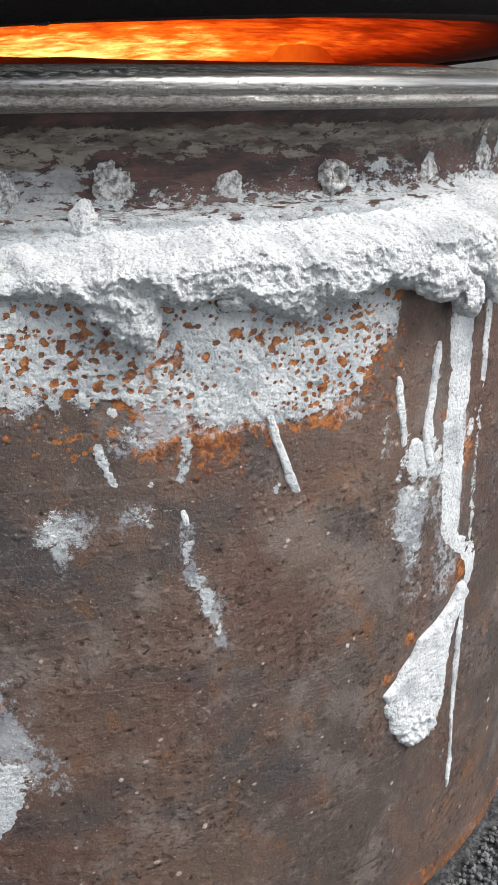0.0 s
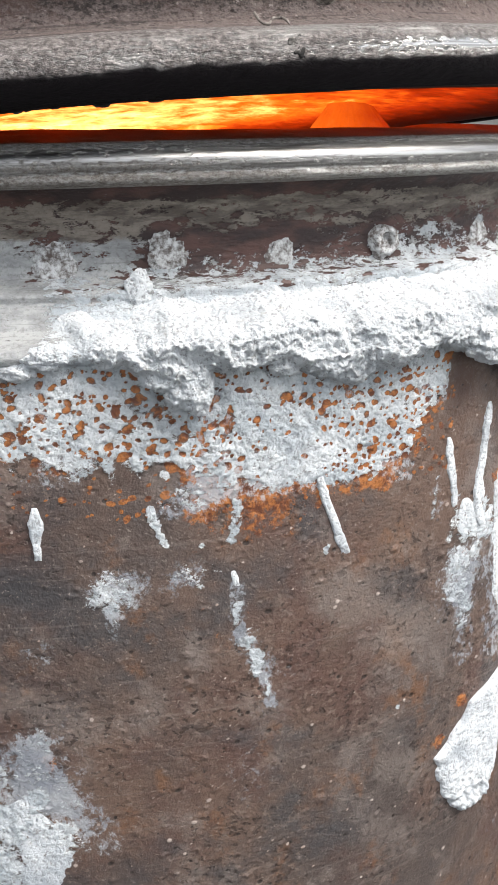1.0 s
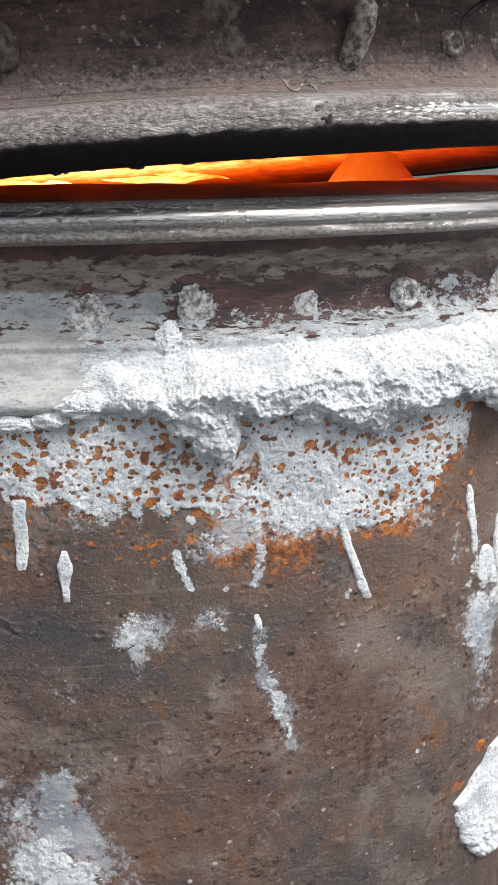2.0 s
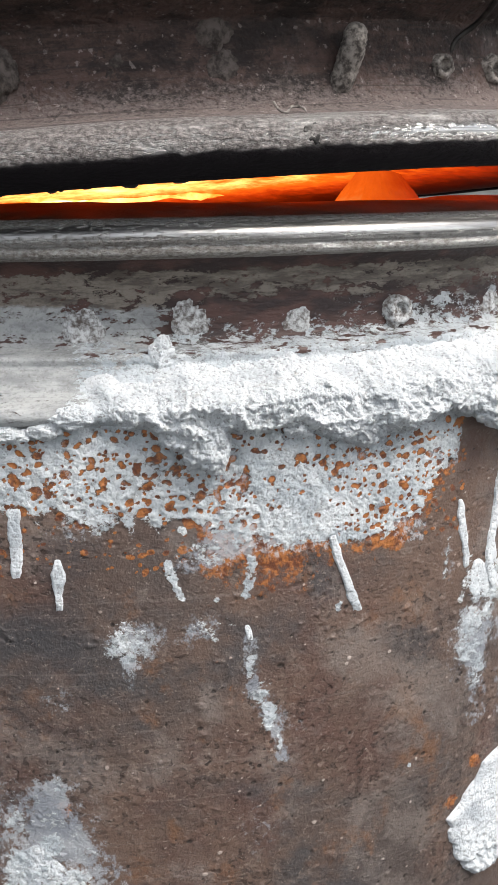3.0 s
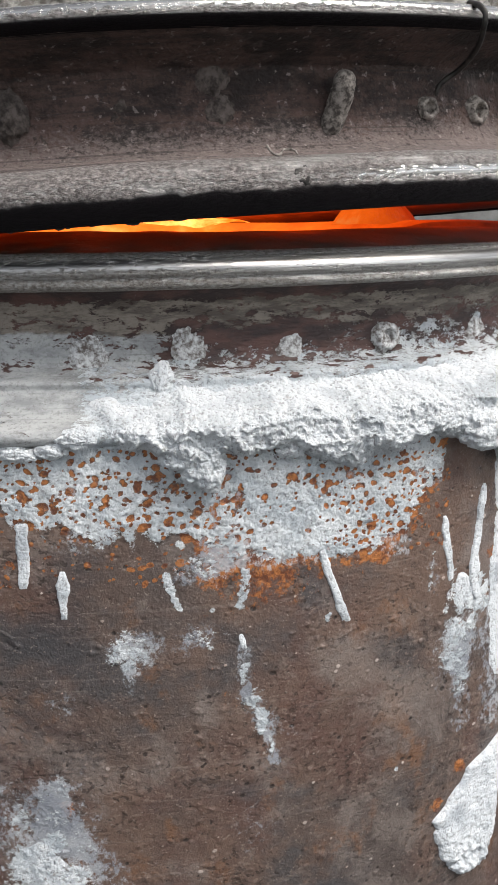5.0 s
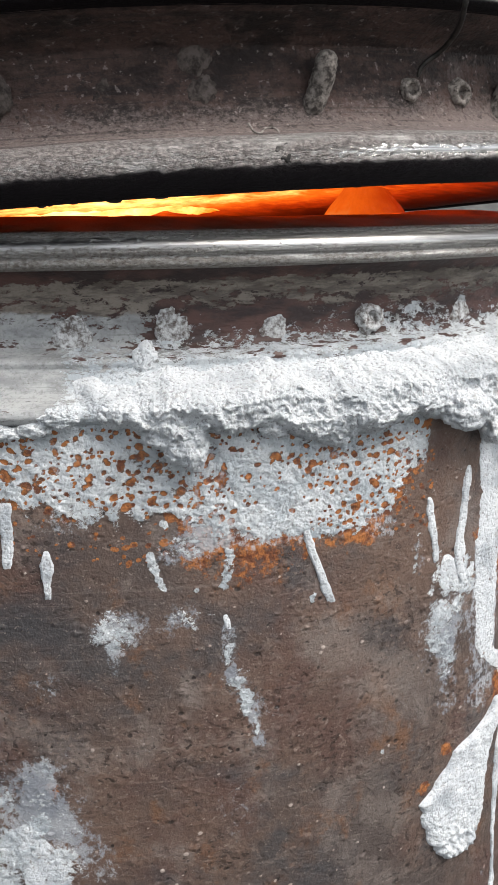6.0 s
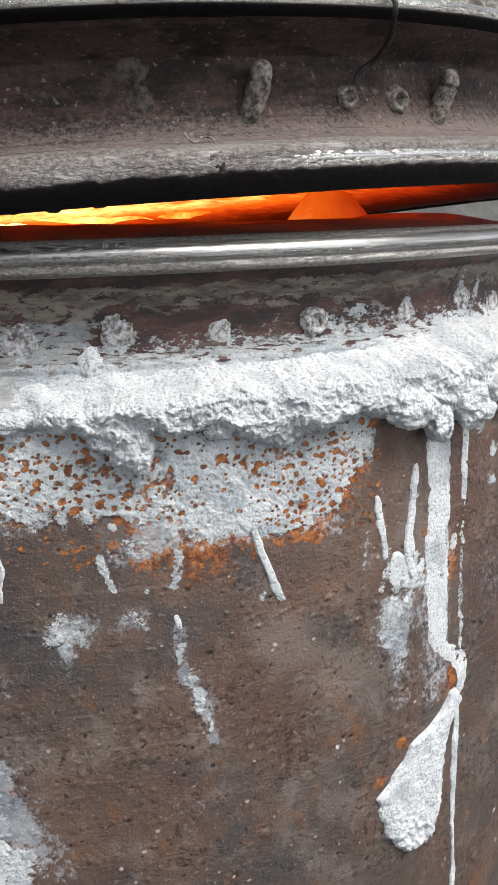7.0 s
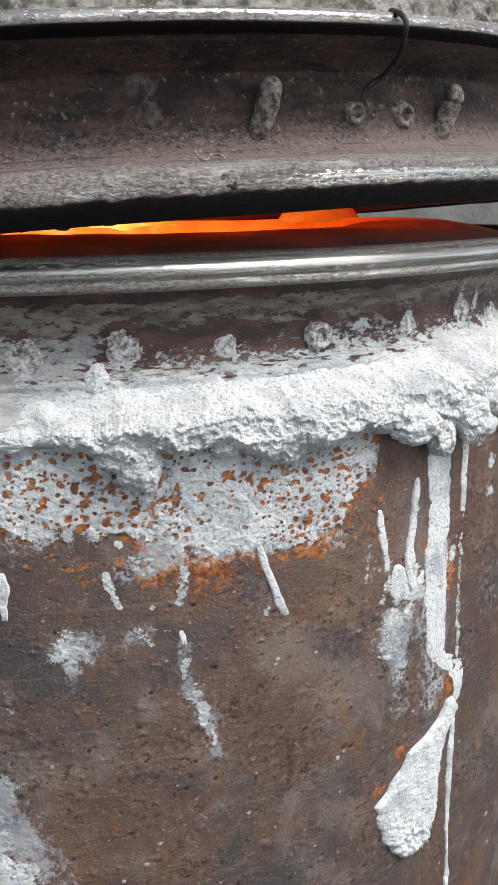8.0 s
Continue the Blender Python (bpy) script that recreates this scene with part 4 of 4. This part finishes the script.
def lid_fields(deg, r, z):
    # dust gathers low; its cut towards the top paints the upper flange's shade
    return {"dust": 0.03 + 0.74 * smooth(0.036, 0.019, z) + 0.25 * smooth(0.047, 0.027, z) * smooth(20, 45, deg) - 0.5 * smooth(0.036, 0.047, z)}


def make_lid(furnace):
    well = [(0.2905, 0.0168), (0.2850, 0.0184), (0.2815, 0.0194), (0.2800, 0.0206), (0.2770, 0.0235), (0.2752, 0.0290), (0.2740, 0.0360), (0.2735, 0.0420), (0.2738, 0.0448), (0.2730, 0.0457), (0.2745, 0.0470), (0.279, 0.0495), (0.2860, 0.0522), (0.2930, 0.0545)]
    lid = lathe("lid", well, LID_STEEL, furnace, "raised lid with a sooty brown dusty steel rim", fields=lid_fields, wobble=0.0006)
    lid.matrix_world = pose(0, 0, LID_LOW, LID_ROLL, LID_TILT, 0)
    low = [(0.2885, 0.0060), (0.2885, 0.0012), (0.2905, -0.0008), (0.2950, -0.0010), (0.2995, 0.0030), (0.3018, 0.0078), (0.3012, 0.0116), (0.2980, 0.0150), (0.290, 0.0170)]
    # lower half blackened: fire soot plus the painted shade of facing down
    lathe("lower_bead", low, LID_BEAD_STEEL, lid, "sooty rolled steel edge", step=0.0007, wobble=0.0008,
          # grime cut along the crest, mostly at right, to paint its highlight
          fields=lambda deg, r, z: {"grime": 0.86 - (0.16 + 0.8 * smooth(19, 27, deg)) * np.exp(-((z - 0.0094) / 0.0019) ** 2), "blackening": smooth(0.0078, 0.0052, z + 0.0012 * fbm(deg * 1.2, z * 300, 3, 61.0))})
    top = [(0.2925, 0.0543), (0.2965, 0.0560), (0.2980, 0.0585), (0.2972, 0.0610), (0.2940, 0.0625), (0.2880, 0.0620), (0.2820, 0.0590)]
    # below 0.0585 near-black, the overhang's shade put into the colour
    lathe("upper_bead", top, LID_BEAD_STEEL, lid, "bright worn upper steel edge", step=0.0008,
          fields=lambda deg, r, z: {"grime": 0.5 - 0.6 * np.exp(-((z - 0.0605) / 0.0012) ** 2), "blackening": smooth(0.0585, 0.0565, z)})
    fill = [(0.2895, 0.0570), (0.2885, 0.0630), (0.2870, 0.0700), (0.282, 0.0790), (0.270, 0.0890), (0.25, 0.0985), (0.2, 0.1150), (0.12, 0.1300), (0.07, 0.1330), (0.0, 0.1335)]
    crust = lathe("refractory_fill", fill, REFRACTORY, lid, "coarse pale grey refractory concrete", step=0.0011, wobble=0.0020, fine=0.22)
    co = np.empty(3 * len(crust.data.vertices), np.float32)
    crust.data.vertices.foreach_get("co", co)
    co = co.reshape(-1, 3)
    turn = np.arctan2(co[:, 0], -co[:, 1]) * R
    co[:, :2] *= (1 + 0.012 * fbm(turn * 260, co[:, 2] * 260, 4, 81.0))[:, None]
    co[:, 2] += 0.0022 * fbm(turn * 230, co[:, 2] * 150, 4, 82.0) * (co[:, 2] > 0.062)
    crust.data.vertices.foreach_set("co", co.ravel())
    crust.data.update()
    # a thread of slag and a burnt drop on the lower edge
    thread = ((17.2, 0.2900, 0.0205), (17.5, 0.2905, 0.0180), (17.9, 0.2915, 0.0172), (18.3, 0.2900, 0.0188), (19.0, 0.2895, 0.0186), (19.2, 0.2905, 0.0168))
    tube("slag_thread", lid, [around(math.radians(a), r, z) for a, r, z in thread], 0.0004, STUD_STEEL, sides=6)
    make_lump("slag_drop", lid, 18.6, 0.2995, 0.0092, 0.0034, WIRE_STEEL, 5.0, "black burnt slag drop", squash=(1.2, 0.6, 1.0))
    rng = random.Random(31)
    for _ in range(18):
        size = rng.uniform(0.0006, 0.0013)
        make_lump("slag_drop", lid, rng.uniform(-6, 46), rng.uniform(0.2895, 0.2925), -0.0004, size, WIRE_STEEL, rng.uniform(0, 60), squash=(rng.uniform(1.2, 2.6), 1.0, 0.8), fine=3)
    under = [(0.2890, 0.0030), (0.286, 0.0008), (0.277, 0.0004), (0.262, 0.0012), (0.235, 0.0075), (0.18, 0.0170), (0.10, 0.0250), (0.0, 0.0280)]
    lathe("hot_face", under, HOT_LID, lid, "glowing orange refractory underside", step=0.002, wobble=0.0016, fine=0.4)
    for at, h, base, tip in ((23.2, 0.0358, 0.2735, 0.2812), (40.9, 0.0346, 0.274, 0.2808)):
        a, b = math.radians(at + 0.25), math.radians(at)
        tube("stud", lid, [around(a - 0.012, base - 0.003, h - 0.0112), around(a - 0.008, base + 0.0015, h - 0.0085), around((a + b) / 2, (base + tip) / 2, h - 0.0035), around(b + 0.006, tip - 0.0008, h + 0.0025), around(b + 0.008, tip, h + 0.0082)], 0.0040, STUD_STEEL, sides=18, rough=0.12)
    make_nut("nut", lid, 36.4, 0.2736, 0.0318, 0.0050, STUD_STEEL, seed=4.0, out=0.0036)
    make_nut("nut", lid, 31.3, 0.2736, 0.0325, 0.0043, STUD_STEEL, seed=6.0, out=0.0036)
    make_lump("caked_nut", lid, 1.0, 0.2745, 0.0345, 0.0068, LID_CRUST, 8.0, squash=(0.8, 0.7, 1.15))
    make_lump("caked_nut", lid, 15.2, 0.2736, 0.0325, 0.0050, LID_CRUST, 10.0, squash=(1, 0.4, 1.1))
    for at, h, size, seed in ((14.6, 0.0435, 0.0052, 1), (8.3, 0.0345, 0.0036, 2), (7.8, 0.0290, 0.0050, 3), (5.4, 0.0285, 0.0040, 4)):
        make_lump("caked_stub", lid, at, 0.2732, h, size, LID_CRUST, seed * 2.1, squash=(1, 0.32, 1.1))
    return lid


def make_wire():
    pts = [(31.4, 0.2900, 0.4404), (31.1, 0.2965, 0.4383), (31.1, 0.2995, 0.4354), (31.2, 0.2985, 0.4314), (31.9, 0.2920, 0.4265), (32.4, 0.2820, 0.4218), (31.6, 0.2765, 0.4172), (31.3, 0.2755, 0.4131)]
    ob = tube("wire", None, [around(math.radians(a), r, z) for a, r, z in pts], 0.0010, WIRE_STEEL, sides=8, rough=0.2)
    return tagged(ob, "thin black bent wire hooked over the lid", "wire")


# ---- fire in the gap ----
def make_fire():
    """Tongues of flame that drift in the mouth of the furnace."""
    fire = tagged(new("fire"), "thin yellow tongues of flame inside the furnace mouth", "fire")
    tongues = []
    for k, (length, thick) in enumerate(((0.030, 0.0022), (0.022, 0.0018), (0.036, 0.0020), (0.018, 0.0024), (0.026, 0.0016))):
        bm = bmesh.new()
        bmesh.ops.create_icosphere(bm, subdivisions=4, radius=1)
        for v in bm.verts:
            q = v.co.copy()
            taper = (1 - abs(q.x) ** 1.5) * (0.6 + 0.9 * abs(noise.noise(Vector((q.x * 4, k * 3.1, 0)))))
            v.co = Vector((q.x * length, q.y * 0.006, (q.z * thick * (0.25 + taper)) + 0.0016 * noise.noise(Vector((q.x * 3, k * 5.7, 1)))))
        tongues.append(part("flame_tongue", bm, FLAME_GLOW, fire))
    return tongues


# ---- spark ----
def make_ember():
    bm = bmesh.new()
    bmesh.ops.create_icosphere(bm, subdivisions=2, radius=1)
    for v in bm.verts:
        v.co = Vector((v.co.x * 0.0030, v.co.y * 0.0009, v.co.z * 0.0009)) * (1 + 0.25 * noise.noise(v.co * 2))
    return tagged(part("ember", bm, EMBER_GLOW, None), "tiny glowing orange ember flying from the furnace", "ember")


make_ground()
make_asphalt_chips()
make_yard()
make_lid(make_furnace())
make_wire()
ember = make_ember()
flames = make_fire()


def motions():
    walk(ember, [(0.0, pose(-0.02, 0.0, 0.12)), (7.4, pose(-0.02, 0.0, 0.12)), (7.5, pose(0.04, 0.02, 0.34)), (7.5333, pose(0.1, -0.18, 0.3705)), (7.5667, pose(0.14, -0.31, 0.364, 0, 60, 0)), (7.6, pose(0.1197, -0.2805, 0.2508, 0, 60, 0)), (7.7, pose(0.0545, -0.3153, 0.2043, 0, 10, 0)), (7.8, pose(0.0340, -0.3232, 0.2030, 0, 5, 0)), (7.9, pose(0.0063, -0.3299, 0.1946)), (8.0, pose(-0.0199, -0.3344, 0.1683))])
    # each tongue wanders to and fro at its own pace
    for k, flame in enumerate(flames):
        x, y, z = ((-0.105, -0.06, 0.3690), (-0.045, -0.03, 0.3695), (0.015, -0.05, 0.3700), (0.045, 0.02, 0.3715), (-0.075, 0.02, 0.3695))[k]
        rows = []
        for j in range(33):
            t = j * 0.25
            rows.append((t, pose(x + 0.016 * math.sin(2.1 * t + 1.9 * k) + 0.006 * math.sin(7.3 * t + k), y + 0.01 * math.sin(1.7 * t + 2.3 * k), z + 0.0012 * math.sin(5.1 * t + 1.3 * k), 12 * math.sin(3.3 * t + k), 3 * math.sin(4.3 * t + 2 * k), 8 * math.sin(1.3 * t + k))))
        walk(flame, rows)


motions()
